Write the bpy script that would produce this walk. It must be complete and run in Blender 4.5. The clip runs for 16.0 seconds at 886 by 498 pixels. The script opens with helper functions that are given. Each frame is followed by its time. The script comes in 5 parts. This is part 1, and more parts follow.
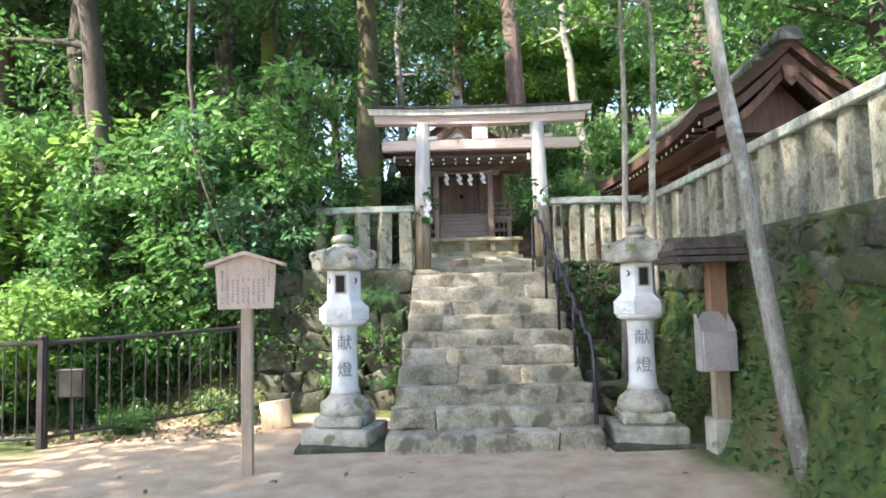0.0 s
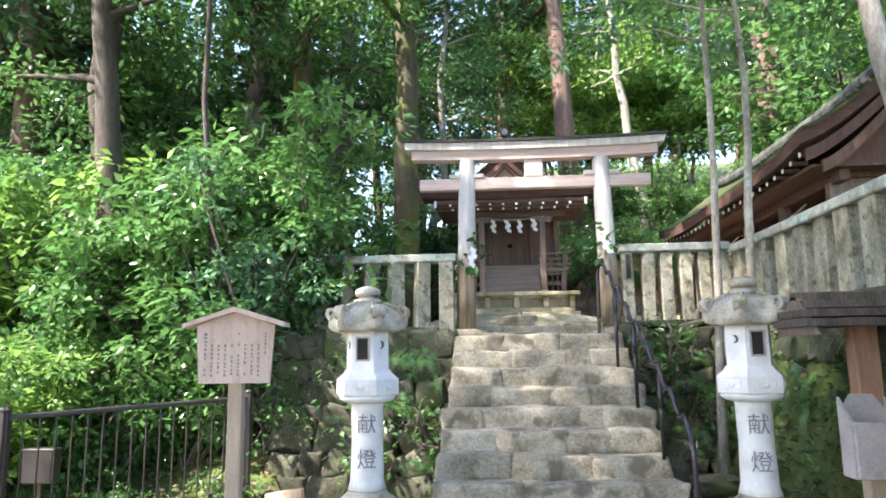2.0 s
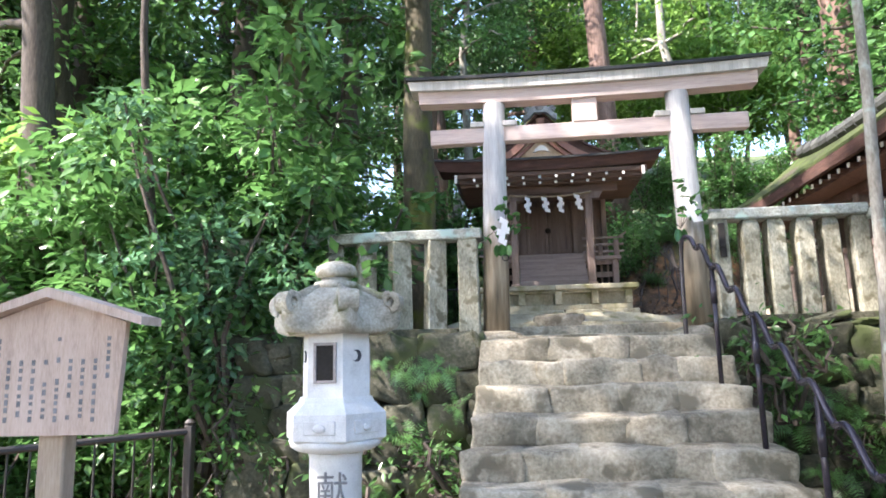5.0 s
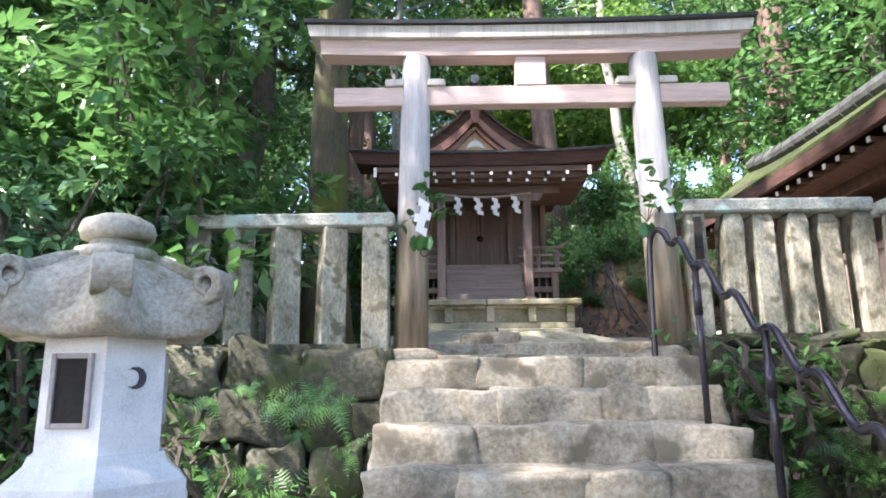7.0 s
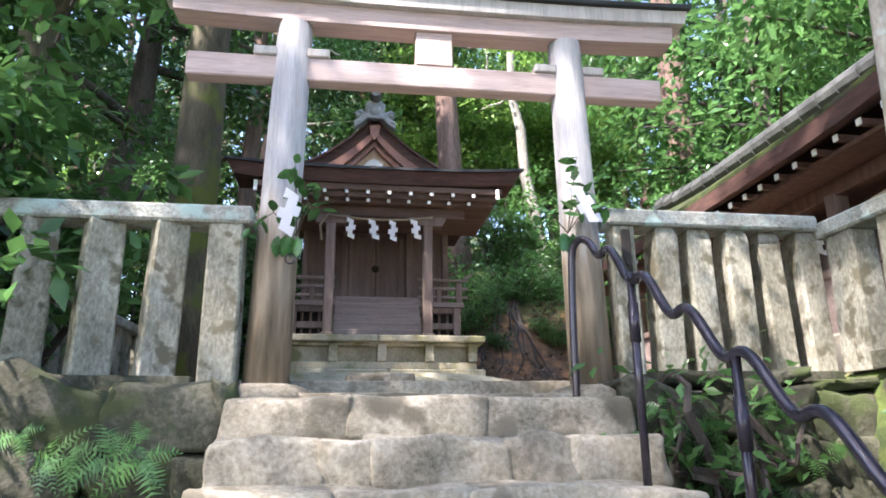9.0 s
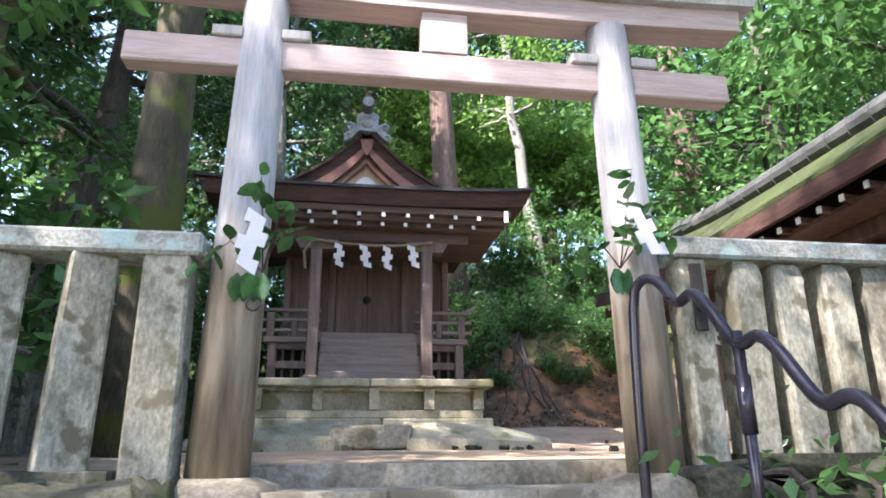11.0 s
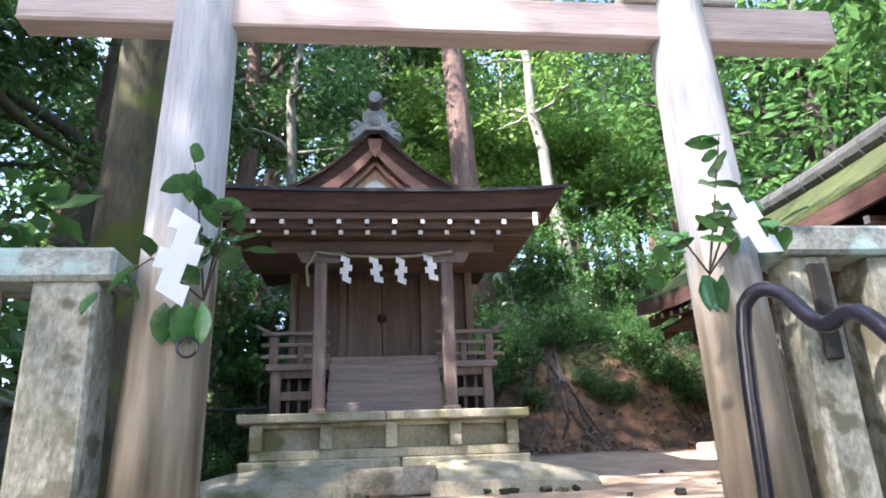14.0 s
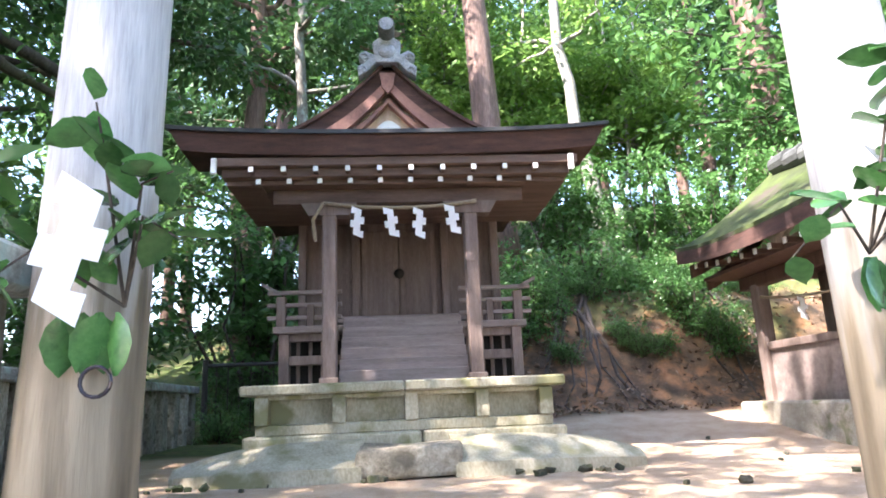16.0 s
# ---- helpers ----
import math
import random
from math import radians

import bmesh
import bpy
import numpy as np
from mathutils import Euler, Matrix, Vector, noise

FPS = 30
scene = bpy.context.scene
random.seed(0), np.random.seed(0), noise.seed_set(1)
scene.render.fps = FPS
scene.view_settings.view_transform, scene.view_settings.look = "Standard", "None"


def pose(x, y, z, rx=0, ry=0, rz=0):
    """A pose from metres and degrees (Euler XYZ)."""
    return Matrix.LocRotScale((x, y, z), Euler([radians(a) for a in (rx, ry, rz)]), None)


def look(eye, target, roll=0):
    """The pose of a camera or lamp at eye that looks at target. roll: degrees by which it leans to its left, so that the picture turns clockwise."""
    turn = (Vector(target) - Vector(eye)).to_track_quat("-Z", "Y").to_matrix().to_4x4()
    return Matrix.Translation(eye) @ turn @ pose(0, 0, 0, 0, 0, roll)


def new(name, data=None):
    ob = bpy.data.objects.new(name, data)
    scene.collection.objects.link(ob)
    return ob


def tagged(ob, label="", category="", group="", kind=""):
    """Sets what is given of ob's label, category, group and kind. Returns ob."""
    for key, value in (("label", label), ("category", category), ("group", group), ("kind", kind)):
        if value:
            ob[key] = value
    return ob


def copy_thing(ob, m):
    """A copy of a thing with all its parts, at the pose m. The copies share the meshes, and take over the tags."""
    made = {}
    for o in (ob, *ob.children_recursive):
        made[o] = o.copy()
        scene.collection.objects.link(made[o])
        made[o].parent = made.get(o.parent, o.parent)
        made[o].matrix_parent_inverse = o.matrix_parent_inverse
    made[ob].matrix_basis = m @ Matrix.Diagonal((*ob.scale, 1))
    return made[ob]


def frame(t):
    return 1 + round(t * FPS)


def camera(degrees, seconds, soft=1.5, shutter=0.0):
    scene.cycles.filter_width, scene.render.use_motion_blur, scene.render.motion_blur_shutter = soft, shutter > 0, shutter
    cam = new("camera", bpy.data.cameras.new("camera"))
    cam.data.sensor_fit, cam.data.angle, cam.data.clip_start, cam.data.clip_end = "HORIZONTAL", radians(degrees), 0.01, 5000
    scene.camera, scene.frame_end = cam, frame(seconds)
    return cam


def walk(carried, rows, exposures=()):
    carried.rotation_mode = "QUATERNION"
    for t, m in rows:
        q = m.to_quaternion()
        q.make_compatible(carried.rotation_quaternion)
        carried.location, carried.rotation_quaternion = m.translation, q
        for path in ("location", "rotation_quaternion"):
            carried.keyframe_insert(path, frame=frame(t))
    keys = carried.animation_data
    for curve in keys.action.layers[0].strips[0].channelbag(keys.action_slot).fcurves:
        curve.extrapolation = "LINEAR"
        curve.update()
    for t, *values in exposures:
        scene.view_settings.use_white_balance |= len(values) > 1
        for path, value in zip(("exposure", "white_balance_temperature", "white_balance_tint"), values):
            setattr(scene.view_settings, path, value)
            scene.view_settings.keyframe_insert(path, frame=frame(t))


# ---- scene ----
cam = camera(67.1, 16.0, 1.8)
PATH = [
    (0, (0.415, 0.321, 1.55), (0.401, 2.315, 1.698), -1.4),
    (0.5, (0.383, 0.701, 1.602), (0.289, 2.688, 1.802), -1.3),
    (1, (0.375, 1.044, 1.654), (0.289, 3.028, 1.891), -1.5),
    (1.5, (0.333, 1.493, 1.654), (0.273, 3.473, 1.929), -3.0),
    (2, (0.355, 1.816, 1.681), (0.215, 3.786, 1.992), -0.8),
    (2.5, (0.303, 2.207, 1.685), (0.148, 4.173, 2.022), -0.5),
    (3, (0.359, 2.595, 1.698), (0.268, 4.564, 2.039), -1.5),
    (3.5, (0.32, 2.999, 1.703), (0.167, 4.962, 2.055), -1.8),
    (4, (0.266, 3.373, 1.712), (0.083, 5.34, 2.026), -1.0),
    (6.5, (0.296, 5.316, 1.75), (0.018, 7.258, 2.137), -2.6),
    (7, (0.322, 5.658, 1.742), (0.3, 7.618, 2.139), -0.6),
    (7.5, (0.335, 5.91, 1.751), (0.479, 7.861, 2.167), -1.4),
    (8, (0.42, 6.141, 1.779), (0.602, 8.052, 2.342), -0.6),
    (8.5, (0.474, 6.333, 1.747), (0.678, 8.24, 2.315), -1.5),
    (9, (0.493, 6.68, 1.723), (0.753, 8.59, 2.259), -0.4),
    (9.5, (0.467, 6.891, 1.789), (0.764, 8.789, 2.347), 0.3),
    (12, (0.551, 7.878, 2.151), (0.813, 9.737, 2.841), -2.0),
    (12.5, (0.571, 7.941, 2.16), (0.837, 9.77, 2.923), -3.2),
    (13, (0.6, 8.136, 2.182), (0.856, 9.97, 2.937), -1.6),
    (13.5, (0.646, 8.264, 2.273), (0.885, 10.131, 2.95), -3.0),
    (14, (0.656, 8.38, 2.307), (0.869, 10.267, 2.935), -2.2),
    (14.5, (0.619, 8.518, 2.422), (0.852, 10.392, 3.08), -2.0),
    (15, (0.603, 8.676, 2.44), (0.843, 10.551, 3.092), -2.9),
    (15.5, (0.643, 8.858, 2.494), (0.877, 10.755, 3.084), -1.7),
    (16, (0.697, 8.999, 2.591), (0.85, 10.941, 3.047), -2.4),
]
walk(cam, [(t, look(eye, target, roll)) for t, eye, target, roll in PATH], [(0, 2.65, 6800, 15), (2.5, 2.7, 6650, 17), (4, 2.68, 6550, 18), (7, 2.65, 6400, 21), (9.5, 2.62, 6350, 22), (12.5, 2.58, 6250, 22), (14.5, 2.9, 6250, 22), (16, 3.28, 6350, 22)])

# ---- world, sun, exposure ----
SUN_AZ, SUN_EL = radians(238), radians(50)
world = bpy.data.worlds.new("sky")
scene.world = world
world.use_nodes = True
wn = world.node_tree.nodes
sky = wn.new("ShaderNodeTexSky")
sky.sky_type, sky.sun_disc = "NISHITA", False
sky.sun_elevation, sky.sun_rotation = SUN_EL, SUN_AZ
world.node_tree.links.new(sky.outputs[0], wn["Background"].inputs[0])
wn["Background"].inputs[1].default_value = 0.15
sun = new("sun", bpy.data.lights.new("sun", "SUN"))
sun.data.energy, sun.data.angle, sun.data.color = 3.6, radians(0.9), (1.0, 0.94, 0.84)
sun_dir = Vector((math.sin(SUN_AZ) * math.cos(SUN_EL), math.cos(SUN_AZ) * math.cos(SUN_EL), math.sin(SUN_EL)))
sun.matrix_world = look(sun_dir * 50, (0, 0, 0))

# ---- materials ----


def material(name, stops, scale=8.0, rough=0.85, bump=0.3, fine=60.0, stretch=(1, 1, 1), metal=0.0, vary=0.15, spots=None, trans=0.0, island=False):
    """Two scales of noise over a colour ramp; spots: (colour, scale, threshold); vary: brightness change per object or island."""
    mat = bpy.data.materials.new(name)
    mat.use_nodes = True
    n, l = mat.node_tree.nodes, mat.node_tree.links
    b = n["Principled BSDF"]
    co = n.new("ShaderNodeTexCoord")
    mp = n.new("ShaderNodeMapping")
    geo = n.new("ShaderNodeNewGeometry")
    mp.inputs["Scale"].default_value = stretch
    l.new(geo.outputs["Position"], mp.inputs["Vector"])
    big, small = n.new("ShaderNodeTexNoise"), n.new("ShaderNodeTexNoise")
    for tex, s, d in ((big, scale, 6), (small, fine, 4)):
        tex.inputs["Scale"].default_value, tex.inputs["Detail"].default_value = s, d
        tex.inputs["Roughness"].default_value = 0.65
        l.new(mp.outputs[0], tex.inputs["Vector"])
    mix = n.new("ShaderNodeMath")
    mix.operation = "MULTIPLY_ADD"
    l.new(small.outputs[0], mix.inputs[0])
    mix.inputs[1].default_value = 0.45
    half = n.new("ShaderNodeMath")
    half.operation = "MULTIPLY"
    half.inputs[1].default_value = 0.6
    l.new(big.outputs[0], half.inputs[0])
    l.new(half.outputs[0], mix.inputs[2])
    ramp = n.new("ShaderNodeValToRGB")
    e = ramp.color_ramp.elements
    while len(e) < len(stops):
        e.new(0.5)
    for i, c in enumerate(stops):
        e[i].position = 0.36 + 0.32 * i / max(1, len(stops) - 1)
        e[i].color = (*c, 1)
    l.new(mix.outputs[0], ramp.inputs[0])
    col = ramp.outputs[0]
    if spots:
        sp = n.new("ShaderNodeTexNoise")
        sp.inputs["Scale"].default_value, sp.inputs["Detail"].default_value = spots[1], 5
        l.new(geo.outputs["Position"], sp.inputs["Vector"])
        cut = n.new("ShaderNodeMapRange")
        cut.inputs[1].default_value, cut.inputs[2].default_value = spots[2] - 0.04, spots[2] + 0.05
        l.new(sp.outputs[0], cut.inputs[0])
        m = n.new("ShaderNodeMixRGB")
        m.inputs[2].default_value = (*spots[0], 1)
        l.new(cut.outputs[0], m.inputs[0])
        l.new(col, m.inputs[1])
        col = m.outputs[0]
    if vary:
        rnd = geo.outputs["Random Per Island"] if island else n.new("ShaderNodeObjectInfo").outputs["Random"]
        mr = n.new("ShaderNodeMapRange")
        mr.inputs[3].default_value, mr.inputs[4].default_value = 1 - vary, 1 + vary
        l.new(rnd, mr.inputs[0])
        hs = n.new("ShaderNodeHueSaturation")
        l.new(mr.outputs[0], hs.inputs["Value"])
        l.new(col, hs.inputs["Color"])
        col = hs.outputs[0]
    l.new(col, b.inputs["Base Color"])
    b.inputs["Roughness"].default_value, b.inputs["Metallic"].default_value = rough, metal
    if bump:
        bp = n.new("ShaderNodeBump")
        bp.inputs["Strength"].default_value, bp.inputs["Distance"].default_value = bump, 0.02
        l.new(mix.outputs[0], bp.inputs["Height"])
        l.new(bp.outputs[0], b.inputs["Normal"])
    if trans:
        tr = n.new("ShaderNodeBsdfTranslucent")
        l.new(col, tr.inputs[0])
        ms = n.new("ShaderNodeMixShader")
        ms.inputs[0].default_value = trans
        l.new(b.outputs[0], ms.inputs[1])
        l.new(tr.outputs[0], ms.inputs[2])
        l.new(ms.outputs[0], n["Material Output"].inputs[0])
    return mat


M = {
    "step": material("step_stone", [(0.11, 0.098, 0.068), (0.29, 0.26, 0.195), (0.48, 0.435, 0.345)], 3.0, 0.9, 0.8, 38, vary=0.16, spots=((0.15, 0.133, 0.095), 4.5, 0.57)),
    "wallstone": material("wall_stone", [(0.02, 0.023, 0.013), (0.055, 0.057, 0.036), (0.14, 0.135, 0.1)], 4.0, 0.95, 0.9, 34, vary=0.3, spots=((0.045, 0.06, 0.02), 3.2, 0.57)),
    "fence": material("fence_stone", [(0.095, 0.094, 0.068), (0.25, 0.243, 0.185), (0.47, 0.455, 0.37)], 5.0, 0.9, 0.6, 60, stretch=(1, 1, 0.5), vary=0.2, spots=((0.125, 0.115, 0.075), 9.0, 0.59)),
    "fencetop": material("fence_rail_stone", [(0.13, 0.14, 0.12), (0.30, 0.31, 0.27), (0.52, 0.55, 0.50)], 7.0, 0.9, 0.6, 60, vary=0.1, spots=((0.38, 0.5, 0.46), 6.0, 0.6)),
    "granite": material("pale_granite", [(0.50, 0.50, 0.48), (0.68, 0.68, 0.66), (0.80, 0.80, 0.78)], 6, 0.8, 0.15, 150, vary=0.03),
    "oldgranite": material("weathered_granite", [(0.17, 0.155, 0.11), (0.36, 0.335, 0.27), (0.55, 0.52, 0.43)], 5, 0.9, 0.5, 70, vary=0.08, spots=((0.16, 0.165, 0.085), 5.5, 0.61)),
    "basestone": material("shrine_base_stone", [(0.21, 0.19, 0.12), (0.39, 0.36, 0.255), (0.54, 0.50, 0.38)], 3.5, 0.92, 0.5, 60, stretch=(1, 1, 0.5), vary=0.1, spots=((0.22, 0.215, 0.11), 3.0, 0.58)),
    "fadedink": material("faded_ink", [(0.13, 0.13, 0.14), (0.24, 0.24, 0.245)], 30, 0.85, 0),
    "ink": material("ink", [(0.04, 0.04, 0.05), (0.07, 0.07, 0.08)], 20, 0.8, 0),
    "torii": material("torii_timber", [(0.30, 0.285, 0.26), (0.46, 0.44, 0.41), (0.58, 0.56, 0.53)], 3.0, 0.7, 0.3, 26, stretch=(5, 5, 0.35), vary=0.04),
    "beam": material("torii_beam_timber", [(0.35, 0.265, 0.24), (0.50, 0.395, 0.36), (0.60, 0.50, 0.465)], 3.0, 0.7, 0.25, 26, stretch=(0.35, 6, 6), vary=0.04),
    "cap": material("dark_copper_cap", [(0.02, 0.022, 0.022), (0.05, 0.05, 0.05)], 6, 0.5, 0.1, metal=0.4),
    "wood": material("shrine_timber", [(0.10, 0.07, 0.057), (0.17, 0.125, 0.105), (0.24, 0.185, 0.16)], 3, 0.8, 0.35, 40, stretch=(5, 5, 0.5), vary=0.1),
    "woodh": material("shrine_plank", [(0.15, 0.115, 0.10), (0.24, 0.19, 0.17), (0.32, 0.26, 0.235)], 3, 0.75, 0.3, 40, stretch=(0.5, 5, 5), vary=0.08),
    # shrine timber again, darkened so the colour holds the under-eave shade
    "shadedeave": material("shaded_eave_timber", [(0.06, 0.036, 0.027), (0.11, 0.068, 0.05), (0.17, 0.11, 0.085)], 3, 0.8, 0.35, 40, stretch=(0.6, 5, 5), vary=0.1),
    # dark red-brown timber, with the hall's shade put into the colour
    "shadedhall": material("shaded_hall_timber", [(0.055, 0.028, 0.02), (0.10, 0.053, 0.038), (0.15, 0.085, 0.062)], 3, 0.8, 0.35, 40, stretch=(5, 5, 0.6), vary=0.1),
    "bark": material("cypress_bark_roof", [(0.03, 0.017, 0.013), (0.07, 0.034, 0.026), (0.115, 0.058, 0.043)], 4, 0.9, 0.6, 70, stretch=(1, 1, 6), vary=0.06),
    "bargeboard": material("bargeboard", [(0.16, 0.075, 0.055), (0.25, 0.12, 0.09), (0.32, 0.165, 0.12)], 4, 0.7, 0.3, 40, vary=0.05),
    "gable": material("gable_plank", [(0.40, 0.27, 0.17), (0.55, 0.40, 0.27), (0.62, 0.47, 0.34)], 4, 0.7, 0.2, 40, stretch=(5, 5, 0.5), vary=0.04),
    "bluepaint": material("ornament_tile", [(0.10, 0.11, 0.12), (0.26, 0.275, 0.29), (0.44, 0.455, 0.47)], 9, 0.5, 0.3, 80, vary=0.05),
    "white": material("white_paint", [(0.74, 0.74, 0.72), (0.82, 0.82, 0.80)], 12, 0.7, 0.05, vary=0.02),
    "paper": material("white_paper", [(0.78, 0.78, 0.79), (0.85, 0.85, 0.85)], 10, 0.8, 0.03, vary=0.02, trans=0.25),
    "rope": material("straw_rope", [(0.22, 0.17, 0.11), (0.36, 0.29, 0.20)], 40, 0.9, 0.5),
    "roofmoss": material("mossy_roof", [(0.02, 0.022, 0.01), (0.035, 0.052, 0.012), (0.07, 0.10, 0.018)], 3.5, 0.95, 0.9, 40, vary=0.05, spots=((0.05, 0.04, 0.03), 2.2, 0.6)),
    "tile": material("roof_tile", [(0.03, 0.033, 0.03), (0.065, 0.07, 0.067), (0.12, 0.126, 0.12)], 5, 0.7, 0.3, 50, vary=0.15),
    "steel": material("dark_painted_steel", [(0.028, 0.024, 0.032), (0.05, 0.045, 0.06)], 8, 0.16, 0.02, vary=0.03, metal=0.3),
    "steelfence": material("brown_steel_fence", [(0.018, 0.016, 0.016), (0.04, 0.035, 0.032)], 10, 0.45, 0.05, vary=0.05),
    "signwood": material("sign_timber", [(0.36, 0.26, 0.20), (0.50, 0.38, 0.31), (0.58, 0.46, 0.39)], 3, 0.7, 0.2, 50, stretch=(4, 4, 0.6), vary=0.06),
    "signpost": material("sign_post_timber", [(0.25, 0.18, 0.13), (0.38, 0.29, 0.21), (0.48, 0.39, 0.30)], 3, 0.8, 0.3, 40, stretch=(5, 5, 0.5), vary=0.06),
    "redwood": material("offering_post_timber", [(0.16, 0.085, 0.05), (0.27, 0.15, 0.095), (0.36, 0.22, 0.15)], 3, 0.8, 0.3, 40, stretch=(5, 5, 0.5), vary=0.06),
    "boxmetal": material("grey_box_board", [(0.24, 0.21, 0.20), (0.34, 0.31, 0.30), (0.42, 0.39, 0.38)], 4, 0.7, 0.15, 50, vary=0.05),
    # near black for iron and panes; below the gallery it imitates shade
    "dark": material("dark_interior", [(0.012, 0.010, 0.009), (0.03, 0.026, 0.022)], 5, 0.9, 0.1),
    "ceder": material("cedar_bark", [(0.06, 0.04, 0.03), (0.14, 0.09, 0.07), (0.25, 0.17, 0.14)], 2.2, 0.95, 0.8, 14, stretch=(4, 4, 0.35), vary=0.2),
    "mosstrunk": material("mossy_trunk", [(0.035, 0.03, 0.02), (0.075, 0.066, 0.042), (0.13, 0.115, 0.07)], 2.5, 0.95, 0.8, 18, stretch=(3, 3, 0.6), vary=0.15, spots=((0.085, 0.105, 0.018), 2.0, 0.55)),
    "paletrunk": material("pale_lichened_trunk", [(0.10, 0.09, 0.075), (0.22, 0.205, 0.175), (0.36, 0.35, 0.31)], 5, 0.9, 0.5, 30, stretch=(2, 2, 0.6), vary=0.12, spots=((0.36, 0.42, 0.38), 6, 0.63)),
    "darktrunk": material("dark_trunk", [(0.03, 0.024, 0.02), (0.075, 0.06, 0.05), (0.13, 0.11, 0.09)], 3, 0.95, 0.7, 20, stretch=(3, 3, 0.5), vary=0.2),
    "leaf": material("broadleaf", [(0.055, 0.135, 0.04), (0.09, 0.21, 0.06), (0.14, 0.28, 0.09)], 0.9, 0.3, 0, 6, vary=0.42, trans=0.42, island=True),
    # lighter, yellower broadleaf, with sunlight put into the colour
    "leaflight": material("sunlit_young_leaf", [(0.10, 0.21, 0.04), (0.165, 0.31, 0.065), (0.25, 0.40, 0.11)], 0.9, 0.5, 0, 6, vary=0.3, trans=0.5, island=True),
    "leafdark": material("cedar_needle", [(0.03, 0.075, 0.028), (0.05, 0.12, 0.042), (0.08, 0.165, 0.06)], 0.7, 0.6, 0, 6, vary=0.35, trans=0.2, island=True),
    # darker copy of the broadleaf, with the wood's shade in its colour
    "leafshade": material("shaded_evergreen_leaf", [(0.03, 0.08, 0.028), (0.055, 0.13, 0.042), (0.085, 0.18, 0.06)], 0.9, 0.34, 0, 6, vary=0.4, trans=0.25, island=True),
    "leafblue": material("bluish_leaf", [(0.05, 0.13, 0.062), (0.09, 0.205, 0.10), (0.14, 0.27, 0.14)], 0.9, 0.3, 0, 6, vary=0.3, trans=0.3, island=True),
    "sakaki": material("sakaki_leaf", [(0.035, 0.11, 0.035), (0.06, 0.17, 0.05), (0.09, 0.22, 0.07)], 12, 0.22, 0.05, vary=0.45, trans=0.2),
    "litter": material("leaf_litter", [(0.07, 0.045, 0.028), (0.17, 0.115, 0.075), (0.32, 0.24, 0.18)], 14, 0.9, 0.3, 60, vary=0.45, island=True),
}


def ground_material():
    """Sandy path, brown earth on the slopes and moss between, told apart by slope and noise."""
    mat = bpy.data.materials.new("earth")
    mat.use_nodes = True
    n, l = mat.node_tree.nodes, mat.node_tree.links
    b = n["Principled BSDF"]
    geo = n.new("ShaderNodeNewGeometry")

    def tex(scale, det=6):
        t = n.new("ShaderNodeTexNoise")
        t.inputs["Scale"].default_value, t.inputs["Detail"].default_value, t.inputs["Roughness"].default_value = scale, det, 0.65
        l.new(geo.outputs["Position"], t.inputs["Vector"])
        return t.outputs[0]

    def ramp(src, *stops):
        r = n.new("ShaderNodeValToRGB")
        e = r.color_ramp.elements
        while len(e) < len(stops):
            e.new(0.5)
        for i, (p, c) in enumerate(stops):
            e[i].position, e[i].color = p, (*c, 1)
        l.new(src, r.inputs[0])
        return r.outputs[0]

    def mixed(f, a, c):
        m = n.new("ShaderNodeMixRGB")
        l.new(f, m.inputs[0]), l.new(a, m.inputs[1]), l.new(c, m.inputs[2])
        return m.outputs[0]

    sand = ramp(tex(3.0), (0.3, (0.31, 0.19, 0.10)), (0.5, (0.47, 0.34, 0.215)), (0.7, (0.57, 0.46, 0.335)))
    grit = ramp(tex(70, 3), (0.35, (0.24, 0.18, 0.13)), (0.6, (0.47, 0.38, 0.30)))
    half = n.new("ShaderNodeMixRGB")
    half.inputs[0].default_value = 0.35
    l.new(sand, half.inputs[1]), l.new(grit, half.inputs[2])
    soil = ramp(tex(4.0), (0.3, (0.055, 0.035, 0.02)), (0.5, (0.14, 0.085, 0.05)), (0.68, (0.32, 0.17, 0.085)))
    mossy = ramp(tex(9.0), (0.35, (0.025, 0.04, 0.01)), (0.65, (0.09, 0.13, 0.025)))
    mossy_cut = ramp(tex(1.6), (0.30, (0, 0, 0)), (0.47, (1, 1, 1)))
    att = n.new("ShaderNodeAttribute")
    att.attribute_name = "wild"
    wild = mixed(mossy_cut, soil, mossy)
    bare = n.new("ShaderNodeAttribute")
    bare.attribute_name = "bare"
    red = ramp(tex(3.2), (0.36, (0.045, 0.032, 0.02)), (0.5, (0.12, 0.075, 0.042)), (0.6, (0.26, 0.13, 0.06)), (0.74, (0.36, 0.2, 0.11)))
    l.new(mixed(att.outputs["Fac"], half.outputs[0], mixed(bare.outputs["Fac"], wild, red)), b.inputs["Base Color"])
    b.inputs["Roughness"].default_value = 0.95
    bp = n.new("ShaderNodeBump")
    bp.inputs["Strength"].default_value, bp.inputs["Distance"].default_value = 0.5, 0.03
    l.new(tex(25), bp.inputs["Height"])
    l.new(bp.outputs[0], b.inputs["Normal"])
    return mat


M["earth"] = ground_material()


